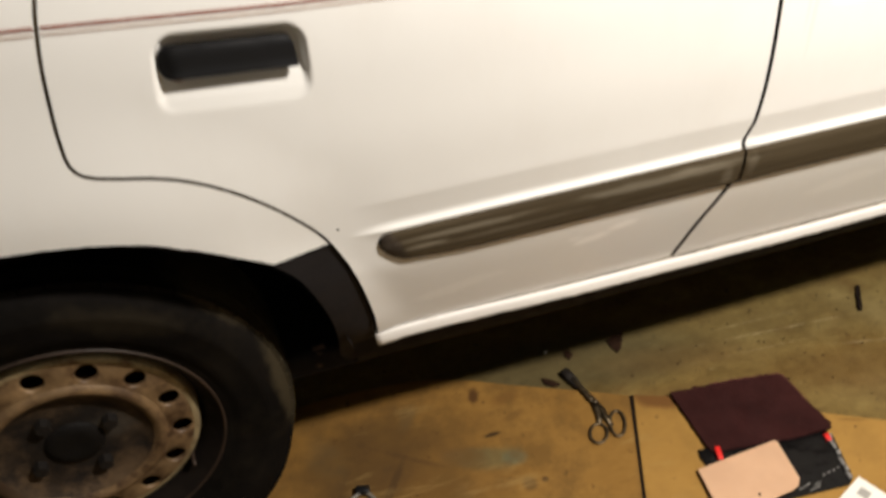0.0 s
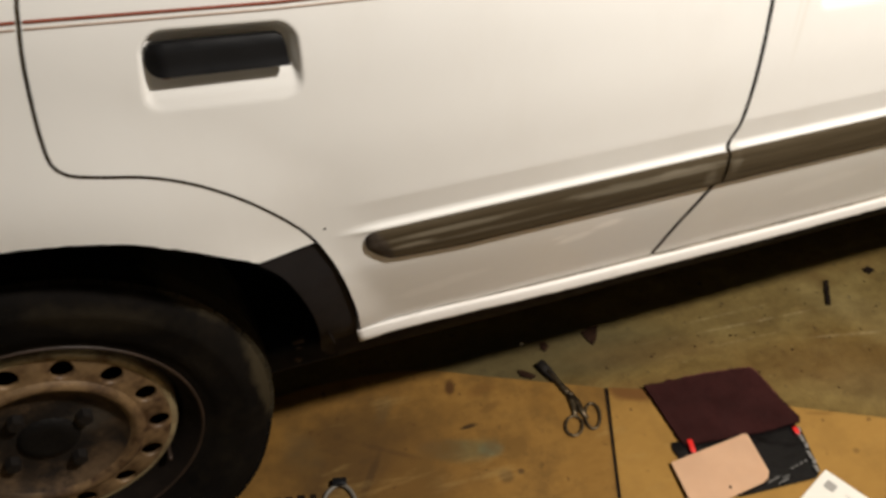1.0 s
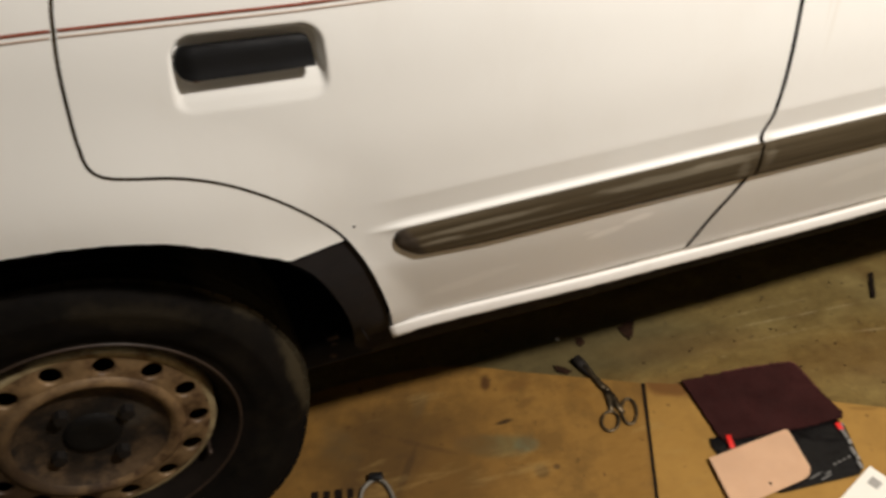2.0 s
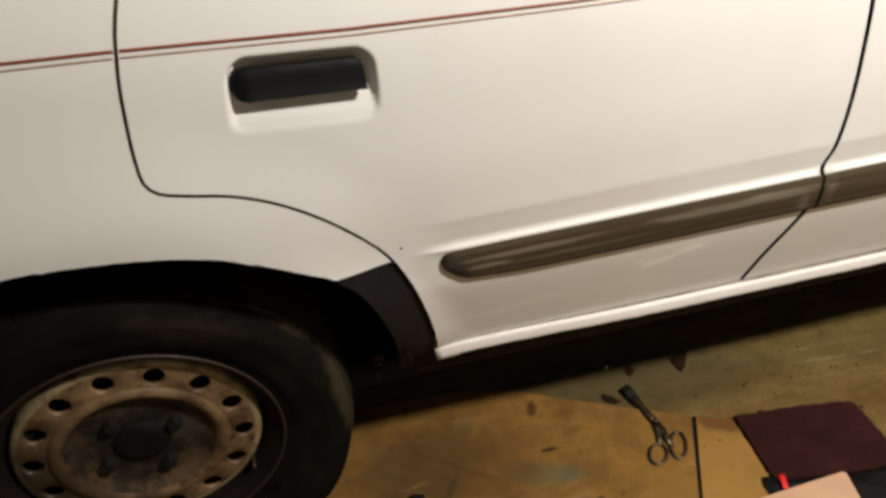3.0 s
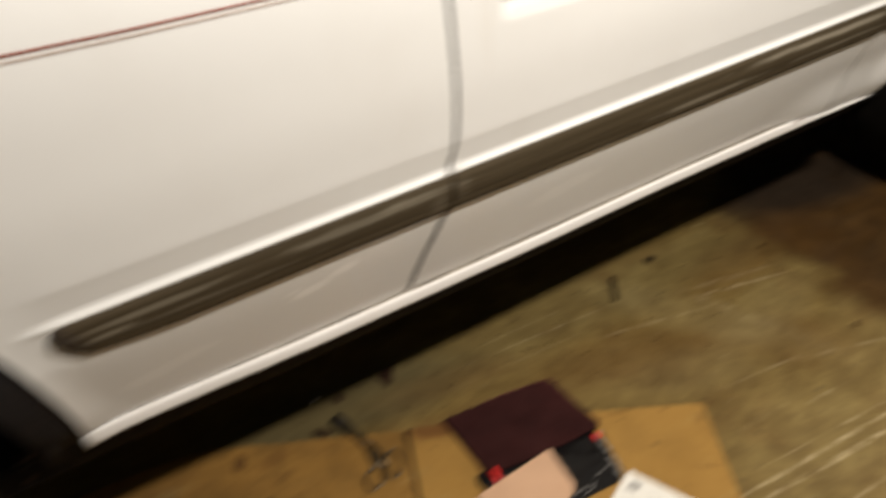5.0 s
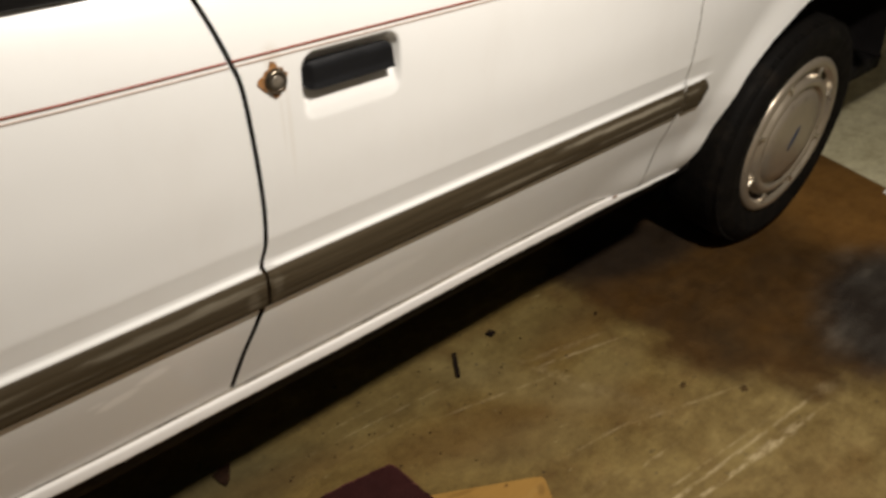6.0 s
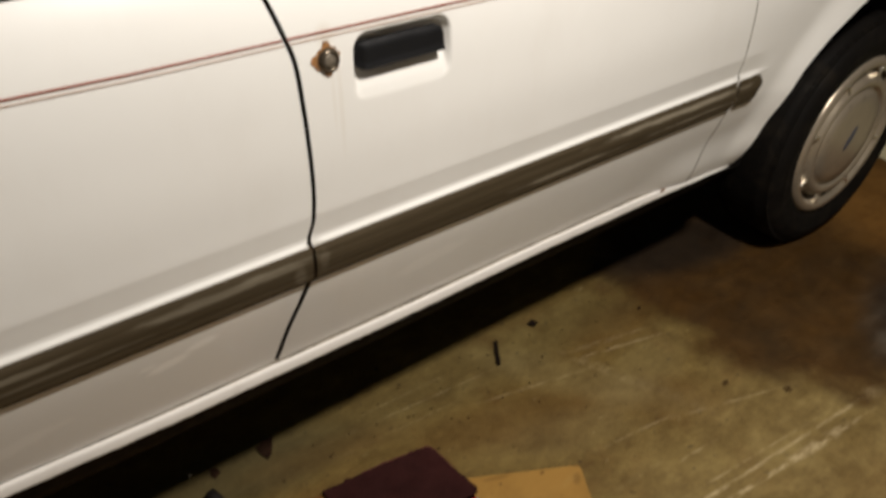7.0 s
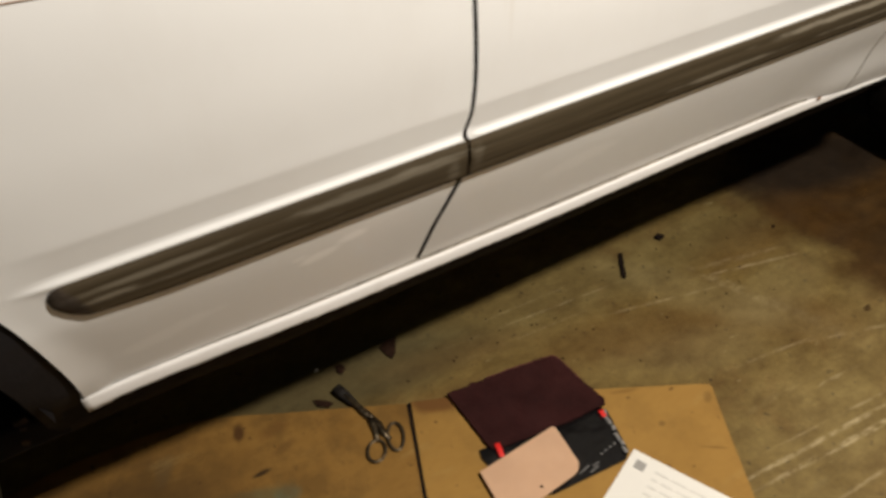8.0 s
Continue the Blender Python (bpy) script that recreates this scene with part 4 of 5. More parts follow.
bm = bmesh.new()
bmesh.ops.create_uvsphere(bm, u_segments=8, v_segments=5, radius=0.0016, matrix=Matrix.Diagonal((1, 0.4, 1, 1)))
spot = part("paint_chip", bm, DEBRIS, panels["rear_door"], "tiny dark chip in the paint")
spot.matrix_basis = pose(0.3985, side_y(0.3985, 0.592) - 0.0002, 0.592)
# rust creeping out under the rear handle
bm = bmesh.new()
bmesh.ops.create_uvsphere(bm, u_segments=10, v_segments=6, radius=0.0045, matrix=Matrix.Diagonal((1.3, 0.5, 0.8, 1)))
spot = part("rust_spot", bm, RUST, panels["rear_door"], "orange rust spot under the flap")
spot.matrix_basis = pose(0.2755, 0.011, 0.8055)

bm = bmesh.new()
bmesh.ops.create_uvsphere(bm, u_segments=8, v_segments=5, radius=0.004, matrix=Matrix.Diagonal((1.6, 0.4, 0.8, 1)))
spot = part("rust_spot", bm, RUST, car, "small rust spot where the rocker strip ends")
spot.matrix_basis = pose(1.722, 0.0385, 0.3560)

# rusty bracket hanging behind the arch corner
bm = bmesh.new()
for at, turn, size in (((0.350, 0.104, 0.281), 24, (0.009, 0.006, 0.034)), ((0.356, 0.112, 0.300), -12, (0.017, 0.013, 0.011)), ((0.351, 0.102, 0.272), 40, (0.010, 0.007, 0.008))):
    bmesh.ops.create_cube(bm, size=1.0, matrix=pose(*at, 0, turn, 0) @ Matrix.Diagonal((*size, 1)))
bmesh.ops.bevel(bm, geom=bm.edges[:], offset=0.0015, segments=2, affect="EDGES", profile=0.5)
part("bracket", bm, RUST_RIM, car, "rusty bracket below the wheel housing")

# ---------------------------------------------------------------- rest of the body
W, WIND = 1.60, 0.95


def shell(car):
    """Inner structure behind the shut lines, far side, floor pan, bonnet, boot and roof."""
    part("inner_shell", box_bm(0.44, 1.86, 0.075, 0.11, 0.30, 0.93), DARK, car)
    part("inner_shell", box_bm(0.10, 0.46, 0.075, 0.11, 0.70, 0.93), DARK, car)
    part("floor_pan", box_bm(-0.80, 3.10, 0.10, W - 0.10, 0.25, 0.30, 0.01), BLACK, car, "black underbody")
    # far side, plain
    bm = bmesh.new()
    prof = [(z, y) for z, y in zip(PROFILE_Z, SOFT_Y) if z >= 0.30]
    xs = [-0.86, -0.38, 0.40, 1.90, 2.86, 3.18]
    rows = [[bm.verts.new((x, W - y, z)) for z, y in prof] for x in xs]
    for n, (a, b) in enumerate(zip(rows, rows[1:])):
        for k in range(len(prof) - 1):
            if n in (1, 3) and prof[k][0] < 0.65:
                continue
            bm.faces.new((a[k], b[k], b[k + 1], a[k + 1]))
    part("side_panel", bm, PAINT, car)
    for x0, x1 in ((1.86, 3.18), (-0.86, -0.06)):
        bm = bmesh.new()
        rows = []
        for i in range(9):
            x = x0 + (x1 - x0) * i / 8
            z_mid = 0.965 if x0 > 0 else 0.99
            fall = 0.10 * max(0, (x - 2.2) / 1.0) if x0 > 0 else 0.0
            rows.append([bm.verts.new((x, 0.066 + (W - 0.132) * k / 14, 0.949 + (z_mid - 0.949) * math.sin(math.pi * k / 14) ** 0.6 - fall * math.sin(math.pi * k / 14) ** 0.3)) for k in range(15)])
        for a, b in zip(rows, rows[1:]):
            for k in range(14):
                bm.faces.new((a[k], b[k], b[k + 1], a[k + 1]))
        part("bonnet" if x0 > 0 else "boot_lid", bm, PAINT, car)
    part("front_bumper", box_bm(3.12, 3.28, 0.03, W - 0.03, 0.36, 0.58, 0.03), FLAP, car, "dark grey front bumper")
    part("nose", box_bm(3.10, 3.20, 0.04, W - 0.04, 0.55, 0.86, 0.02), PAINT, car)
    part("rear_bumper", box_bm(-0.98, -0.83, 0.03, W - 0.03, 0.36, 0.58, 0.03), FLAP, car, "dark grey rear bumper")
    part("tail", box_bm(-0.89, -0.84, 0.05, W - 0.05, 0.55, 0.96, 0.015), PAINT, car)
    # glasshouse
    lean = 0.40
    top, z0, z1 = 0.30, 0.958, 1.36

    def pane(name, pts, material, thick=0.006):
        bm = bmesh.new()
        vs = [bm.verts.new(p) for p in pts]
        f = bm.faces.new(vs)
        got = bmesh.ops.extrude_face_region(bm, geom=[f])["geom"]
        mid = Vector((1.0, W / 2, 1.1))
        for v in got:
            if isinstance(v, bmesh.types.BMVert):
                v.co += (mid - v.co).normalized() * thick
        return part(name, bm, material, car, smooth=False)

    def side_at(z, far):
        y = 0.072 + (z - z0) * lean
        return W - y if far else y

    for far in (False, True):
        for xa, xb, xc, xd in ((0.20, 0.90, 0.90, 0.42), (0.95, 1.72, 1.30, 0.95)):
            pane("door_window", [(xa, side_at(z0, far), z0), (xb, side_at(z0, far), z0), (xc, side_at(z1, far), z1), (xd, side_at(z1, far), z1)], GLASS)
        pane("window_pillar", [(0.90, side_at(z0, far) - 0.001, z0), (0.95, side_at(z0, far) - 0.001, z0), (0.95, side_at(z1, far), z1), (0.90, side_at(z1, far), z1)], FLAP, 0.02)
        pane("rear_pillar", [(-0.06, side_at(z0, far), z0), (0.20, side_at(z0, far), z0), (0.42, side_at(z1, far), z1), (0.22, side_at(z1, far), z1)], PAINT, 0.02)
        pane("screen_pillar", [(1.72, side_at(z0, far), z0), (1.86, side_at(z0, far), z0), (1.38, side_at(z1, far), z1), (1.30, side_at(z1, far), z1)], PAINT, 0.02)
        y0, y1 = (W - 0.076, W - 0.039) if far else (0.039, 0.076)
        part("window_seal", box_bm(0.21, 1.74, y0, y1, 0.925, 0.962, 0.004), FLAP, car, "black rubber window seal")
    pane("windscreen", [(1.86, 0.09, z0), (1.86, W - 0.09, z0), (1.38, W - 0.24, z1), (1.38, 0.24, z1)], GLASS)
    pane("rear_window", [(-0.06, 0.09, z0), (-0.06, W - 0.09, z0), (0.22, W - 0.24, z1), (0.22, 0.24, z1)], GLASS)
    part("roof", box_bm(0.20, 1.40, 0.222, W - 0.222, z1 - 0.005, z1 + 0.045, 0.02, 3), PAINT, car)


shell(car)


# ---------------------------------------------------------------- wheels


def tyre_bm(grow=0.0, soft=0.35):
    prof = [(0.176, 0.064), (0.183, 0.048), (0.190, 0.040), (0.200, 0.0345), (0.206, 0.0335), (0.208, 0.0315), (0.224, 0.0275), (0.243, 0.0260), (0.247, 0.0245), (0.251, 0.0262), (0.262, 0.0290), (0.272, 0.0355), (0.281, 0.046), (0.286, 0.062), (TYRE, 0.080), (TYRE, 0.150), (0.284, 0.175), (0.270, 0.193), (0.235, 0.200), (0.176, 0.185)]
    return settle(lathe_bm([(r + grow * smoothstep(0.215, 0.28, r), y) for r, y in prof], 96), soft)


def settle(bm, soft=1.0):
    """The soft tyre spreads and bulges above the floor."""
    for v in bm.verts:
        if math.hypot(v.co.x, v.co.z) > 0.205:
            t = soft * (1 - smoothstep(-0.285, -0.07, v.co.z))
            v.co.x *= 1 + 0.10 * t
            if v.co.y < 0.08:
                v.co.y -= 0.020 * t * smoothstep(0.205, 0.25, math.hypot(v.co.x, v.co.z))
            v.co.z = max(v.co.z, -TYRE)
    return bm


def tread_bm(grow=0.0, soft=0.35):
    """Circumferential grooves and blocks standing a little proud of the tyre."""
    bm = bmesh.new()
    for y0, y1 in ((0.0415, 0.060), (0.068, 0.083), (0.088, 0.107), (0.112, 0.130), (0.135, 0.153), (0.158, 0.170)):
        for k in range(64):
            a0, a1 = 2 * math.pi * (k + 0.04) / 64, 2 * math.pi * (k + 0.90) / 64
            base, tops, skew = (0.282, TYRE + 0.001, 0.012) if y0 > 0.06 else (0.262, 0.2835, 0.004)
            quad = []
            for r in (base + grow, tops + grow):
                quad.append([bm.verts.new((r * math.cos(a + s), y, r * math.sin(a + s))) for a, y, s in ((a0, y0, 0), (a1, y0, 0), (a1, y1, skew), (a0, y1, skew))])
            bm.faces.new(quad[1])
            for i in range(4):
                bm.faces.new((quad[0][i], quad[0][(i + 1) % 4], quad[1][(i + 1) % 4], quad[1][i]))
    return settle(bm, soft)


def holed_ring_bm(r0, r1, hole_r, hole_rad, n, y_of):
    """A ring with n round holes punched through it and their turned-in rims."""
    bm = bmesh.new()
    step = 2 * math.pi / n
    m = 16
    for k in range(n):
        mid = step * k + radians(16)
        # square patch in (angle, radius) around the hole
        outer, collar, inner, deep = [], [], [], []
        for i in range(m):
            t = 2 * math.pi * i / m
            c, s = math.cos(t), math.sin(t)
            q = 1 / max(abs(c), abs(s))
            ang, rad = mid + 0.5 * step * c * q, (r0 + r1) / 2 + (r1 - r0) / 2 * s * q
            outer.append(bm.verts.new((rad * math.cos(ang), y_of(rad), rad * math.sin(ang))))
            hx, hz = hole_r * math.cos(mid), hole_r * math.sin(mid)
            tx, tz = -math.sin(mid), math.cos(mid)
            px, pz = hx + hole_rad * (c * tx + s * math.cos(mid)), hz + hole_rad * (c * tz + s * math.sin(mid))
            rad2 = math.hypot(px, pz)
            inner.append(bm.verts.new((px, y_of(rad2) + 0.0012, pz)))
            cx, cz = hx + 1.12 * (px - hx), hz + 1.12 * (pz - hz)
            collar.append(bm.verts.new((cx, y_of(math.hypot(cx, cz)), cz)))
            deep.append(bm.verts.new((px, y_of(rad2) + 0.006, pz)))
        for i in range(m):
            j = (i + 1) % m
            bm.faces.new((outer[i], outer[j], collar[j], collar[i]))
            bm.faces.new((collar[i], collar[j], inner[j], inner[i]))
            bm.faces.new((inner[i], inner[j], deep[j], deep[i]))
    bmesh.ops.remove_doubles(bm, verts=bm.verts[:], dist=0.0004)
    return bm


def steel_wheel(name, at, parent):
    w = empty(name)
    w.parent = parent
    w.matrix_basis = pose(*at, 0, 0, 4.6)
    part("tyre", tyre_bm(0.009, 1.0), OLD_RUBBER, w, "soft worn black tyre with dusty sidewall")
    part("tread", tread_bm(0.009, 1.0), OLD_RUBBER, w, smooth=False)
    rim = part("rim", lathe_bm([(0.176, 0.185), (0.174, 0.14), (0.168, 0.12), (0.165, 0.090), (0.168, 0.070), (0.173, 0.056), (0.1800, 0.049), (0.1870, 0.0395), (0.1900, 0.0368)], 96), RIM_DARK, w, "dark rim barrel")
    part("rim_flange", lathe_bm([(0.1895, 0.0372), (0.1905, 0.0360), (0.1920, 0.0353), (0.1937, 0.0360), (0.1945, 0.0390), (0.193, 0.045)], 96), RUST_RIM, rim, "thin rusty flange")
    part("wheel_disc", holed_ring_bm(0.119, 0.1530, 0.1365, 0.0138, 14, lambda r: 0.0540 + 0.0033 * max(0.0, (r - 0.134) / 0.019) ** 2), STEEL, w, "dirty tan steel disc with round vent holes")
    part("disc_edge", lathe_bm([(0.1530, 0.0573), (0.1575, 0.0570), (0.1612, 0.0590), (0.1635, 0.066), (0.1645, 0.100)], 96), WORN_EDGE, w, "disc edge worn to pale metal")
    part("disc_shoulder", lathe_bm([(0.119, 0.0542), (0.115, 0.0505), (0.110, 0.0485), (0.105, 0.0497), (0.099, 0.0550)], 96), STEEL, w)
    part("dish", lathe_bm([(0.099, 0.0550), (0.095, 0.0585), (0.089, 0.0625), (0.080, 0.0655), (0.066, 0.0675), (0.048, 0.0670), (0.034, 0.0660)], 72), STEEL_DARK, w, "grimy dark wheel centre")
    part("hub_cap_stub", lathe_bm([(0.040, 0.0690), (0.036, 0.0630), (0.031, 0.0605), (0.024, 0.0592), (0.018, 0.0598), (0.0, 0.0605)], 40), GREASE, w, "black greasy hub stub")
    nut = bmesh.new()
    bmesh.ops.create_cone(nut, cap_ends=True, segments=6, radius1=0.0105, radius2=0.0095, depth=0.018, matrix=Matrix.Rotation(radians(90), 4, "X"))
    for k in range(4):
        a = radians(25 + 90 * k)
        ob = part("wheel_nut", nut.copy(), STEEL_DARK, w, smooth=False)
        ob.matrix_basis = pose(0.057 * math.cos(a), 0.0630, 0.057 * math.sin(a))
    nut.free()
    valve = part("valve_stem", lathe_bm([(0.0, -0.008), (0.0026, -0.008), (0.0034, -0.002), (0.0028, 0.004), (0.004, 0.02)], 12), RUST_RIM, w, "grimy valve cap")
    valve.matrix_basis = pose(0.166 * math.cos(radians(-38)), 0.052, 0.166 * math.sin(radians(-38)))
    part("brake_drum", lathe_bm([(0.0, 0.135), (0.12, 0.135), (0.164, 0.130)], 48), DARK, w)
    return w


def capped_wheel(name, at, parent):
    w = empty(name)
    w.parent = parent
    w.matrix_basis = pose(*at)
    part("tyre", tyre_bm(), RUBBER, w, "black tyre")
    part("tread", tread_bm(), RUBBER, w, smooth=False)
    part("rim", lathe_bm([(0.176, 0.185), (0.174, 0.14), (0.166, 0.12), (0.166, 0.07), (0.176, 0.056), (0.190, 0.042)], 64), RUST_RIM, w)
    fit = 0.968
    part("hubcap", lathe_bm([(r * fit, y) for r, y in [(0.208, 0.044), (0.207, 0.034), (0.203, 0.0285), (0.196, 0.0262), (0.187, 0.0265), (0.1825, 0.0295), (0.180, 0.0400), (0.170, 0.0425), (0.160, 0.0405), (0.156, 0.0320), (0.151, 0.0268), (0.146, 0.0255), (0.138, 0.0260), (0.134, 0.0285), (0.131, 0.0350), (0.127, 0.0360), (0.122, 0.0310), (0.118, 0.0260), (0.090, 0.0235), (0.045, 0.0220), (0.0, 0.0215)]], 96), CAP, w, "scuffed silver plastic hubcap with edge slots")
    for k in range(8):
        a = radians(45 * k + 14)
        bm = box_bm(-0.040, 0.040, -0.0014, 0.004, -0.0085, 0.0085, 0.0035, 2)
        ob = part("slot", bm, DARK if k % 2 else FLAP, w)
        ob.matrix_basis = Matrix.Rotation(-a, 4, "Y") @ pose(0, 0.0415, 0.1690 * fit)
        bm = box_bm(-0.005, 0.005, -0.0040, 0.010, -0.0125, 0.0125, 0.003, 3)
        ob = part("rib", bm, CHROME, w, "bright worn rib")
        ob.matrix_basis = Matrix.Rotation(-a - radians(15), 4, "Y") @ pose(0, 0.0305, 0.1690 * fit)
    bm = bmesh.new()
    bmesh.ops.create_uvsphere(bm, u_segments=24, v_segments=10, radius=1.0, matrix=Matrix.Diagonal((0.036, 0.003, 0.0105, 1)))
    badge = part("badge", bm, BLUE, w, "small blue oval badge")
    badge.matrix_basis = Matrix.Rotation(radians(-62), 4, "Y") @ pose(0, 0.0225, 0)
    return w


steel_wheel("rear_wheel", (REAR[0], -0.001, TYRE), car)
capped_wheel("front_wheel", (FRONT[0] - 0.035, -0.024, TYRE), car)
for x in (REAR[0], FRONT[0]):
    far_wheel = empty("wheel")
    far_wheel.parent = car
    far_wheel.matrix_basis = pose(x, W - 0.01, TYRE, 0, 0, 180)
    part("tyre", tyre_bm(), RUBBER, far_wheel)
    part("rim", lathe_bm([(0.198, 0.05), (0.18, 0.06), (0.1, 0.05), (0.0, 0.05)], 48), STEEL, far_wheel)

# ---------------------------------------------------------------- room
RX0, RX1, RY0, RY1, RH = -2.2, 5.2, -2.6, 3.2, 2.55
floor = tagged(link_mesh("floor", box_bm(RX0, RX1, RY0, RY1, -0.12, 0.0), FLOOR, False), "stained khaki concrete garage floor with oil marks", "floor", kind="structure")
for nm, dims in (("wall_south", (RX0, RX1, RY0 - 0.12, RY0, 0, RH)), ("wall_north", (RX0, RX1, RY1, RY1 + 0.12, 0, RH)), ("wall_west", (RX0 - 0.12, RX0, RY0 - 0.12, RY1 + 0.12, 0, RH)), ("wall_east", (RX1, RX1 + 0.12, RY0 - 0.12, RY1 + 0.12, 0, RH))):
    tagged(link_mesh(nm, box_bm(*dims), WALL, False), "plain painted garage wall", "wall", kind="structure")
tagged(link_mesh("ceiling", box_bm(RX0 - 0.12, RX1 + 0.12, RY0 - 0.12, RY1 + 0.12, RH, RH + 0.1), CEIL, False), "plain garage ceiling board", "ceiling", kind="structure")

# ---------------------------------------------------------------- things on the floor
flat = lambda a, f: (lambda x, y: a * noise.noise(Vector((x * f, y * f, 3.0))))
left_card = smooth_line([(0.24, -0.30), (0.20, 0.02), (0.215, 0.215), (0.32, 0.255), (0.46, 0.250), (0.575, 0.228), (0.69, 0.172), (0.78, 0.128), (0.878, 0.079)], 0.02) + [(0.826, -0.050), (0.72, -0.31), (0.62, -0.55), (0.40, -0.50)]
ob = link_mesh("cardboard_sheet", slab_bm(left_card, 0.0005, 0.0040, step=0.02), CARD)
tagged(ob, "flattened brown cardboard with stains and a rounded end", "cardboard", group="cardboard sheets on the floor")
ob.data.set_sharp_from_angle(angle=radians(40))
right_card = [(0.886, 0.077), (0.945, 0.053), (1.186, -0.075), (1.338, -0.156), (1.350, -0.164), (1.350, -0.172), (1.318, -0.228), (1.248, -0.359), (1.16, -0.53), (0.69, -0.40), (0.833, -0.050)]
ob = link_mesh("cardboard_sheet", slab_bm(right_card, 0.0005, 0.0042, step=0.02), LIT_CLEAN_CARD)
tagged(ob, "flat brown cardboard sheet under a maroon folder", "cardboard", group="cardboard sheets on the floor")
ob.data.set_sharp_from_angle(angle=radians(40))
# thin dark strip filling the seam between the two sheets
seam = [(0.8770, 0.0790), (0.8870, 0.0775), (0.8345, -0.0500), (0.7000, -0.3700), (0.6920, -0.3700), (0.8245, -0.0500)]
tagged(link_mesh("grime", slab_bm(seam, 0.0005, 0.0026, step=0.02), DEBRIS), "thin dark strip in the seam between cardboard sheets", "dirt", kind="stuff")
# worn lettering on the cardboard that cannot be read
bm = bmesh.new()
for k, (w, h) in enumerate(((0.012, 0.020), (0.011, 0.018), (0.013, 0.020), (0.010, 0.018))):
    x = 0.272 + 0.019 * k
    bmesh.ops.create_cube(bm, size=1.0, matrix=Matrix.LocRotScale((x, 0.046 - 0.004 * k, 0.0043), Euler((0, 0, radians(-12))), (w, h, 0.0006)))
under(bpy.data.objects["cardboard_sheet"], link_mesh("print", bm, DEBRIS, False))


def plate(name, outline, z0, z1, material, label, category, lift=None, step=0.012):
    ob = link_mesh(name, slab_bm(outline, z0, z1, lift, step), material)
    ob.data.set_sharp_from_angle(angle=radians(45))
    return tagged(ob, label, category)


wal = plate("vinyl_wallet", [(0.930, -0.066), (1.150, -0.100), (1.158, -0.115), (1.136, -0.194), (1.122, -0.204), (0.985, -0.192), (0.935, -0.168), (0.925, -0.080)], 0.0046, 0.0085, WALLET, "black vinyl document wallet lying open on cardboard", "wallet", flat(0.0012, 30))
rnd = random.Random(21)
sag = flat(0.0010, 12)
cover = [(0.945, 0.054), (0.985, 0.050), (0.990, 0.0535), (0.998, 0.0490), (1.055, 0.044), (1.148, 0.028), (1.156, 0.022), (1.163, -0.100), (1.157, -0.108), (1.06, -0.097), (0.952, -0.082), (0.946, -0.075)]
cover = [(x + rnd.uniform(-0.0010, 0.0010), y + rnd.uniform(-0.0010, 0.0010)) for x, y in resample(cover, 0.0055)]
folder = plate("folder", cover, 0.0092, 0.0135, PURPLE, "dark maroon cloth-covered folder with worn edges", "folder", lambda x, y: sag(x, y) + 0.007 * smoothstep(0.075, 0.0, math.hypot(x - 1.160, y + 0.104)))
pink = plate("card", [(0.906, -0.103), (1.055, -0.095), (1.059, -0.099), (1.050, -0.171), (1.040, -0.182), (1.028, -0.186), (0.904, -0.196), (0.896, -0.189)], 0.0142, 0.0152, PINK, "plain pink card lying on a black wallet", "card", flat(0.0006, 9))
leaflet = plate("leaflet", [(1.146, -0.196), (0.952, -0.277), (1.076, -0.551), (1.270, -0.467)], 0.0062, 0.0070, PAPER, "white printed leaflet on the cardboard", "leaflet", flat(0.0006, 8))
under(folder, link_mesh("inner_sheet", slab_bm([(0.951, 0.049), (1.055, 0.039), (1.152, 0.020), (1.158, -0.101), (1.06, -0.092), (0.955, -0.078)], 0.0096, 0.0128, step=0.02), DEBRIS))
bm = bmesh.new()
rnd = random.Random(12)
edge = [p for p in resample(cover, 0.003) if p[1] > -0.055 and p[0] > 1.02]
rows = []
for (x, y) in edge:
    ix, iy = 1.053 - x, -0.025 - y
    n = math.hypot(ix, iy)
    w = rnd.uniform(0.0006, 0.0030)
    rows.append([bm.verts.new((x - ix / n * 0.0008, y - iy / n * 0.0008, 0.0120)), bm.verts.new((x, y, 0.0142 + sag(x, y) + rnd.uniform(0, 0.0006))), bm.verts.new((x + ix / n * w, y + iy / n * w, 0.0136 + sag(x, y)))])
for a, b in zip(rows, rows[1:]):
    if (a[1].co - b[1].co).length < 0.02:
        for k in range(2):
            bm.faces.new((a[k], b[k], b[k + 1], a[k + 1]))
under(folder, link_mesh("worn_edge", bm, FRAYED, False))
bpy.data.objects["worn_edge"]["label"] = "frayed reddish cloth edge"
red_tabs = ((0.955, -0.087, 75), (1.146, -0.112, 80))
for x, y, a in red_tabs:
    ob = link_mesh("tab", box_bm(-0.013, 0.013 if x < 1 else 0.001, -0.0045, 0.0045, -0.0012, 0.0012, 0.001), RED)
    under(wal, ob)
    ob.matrix_world = pose(x, y, 0.0162 if x < 1 else 0.0125, 0, 0, a)
    ob["label"] = "bright red plastic tab"
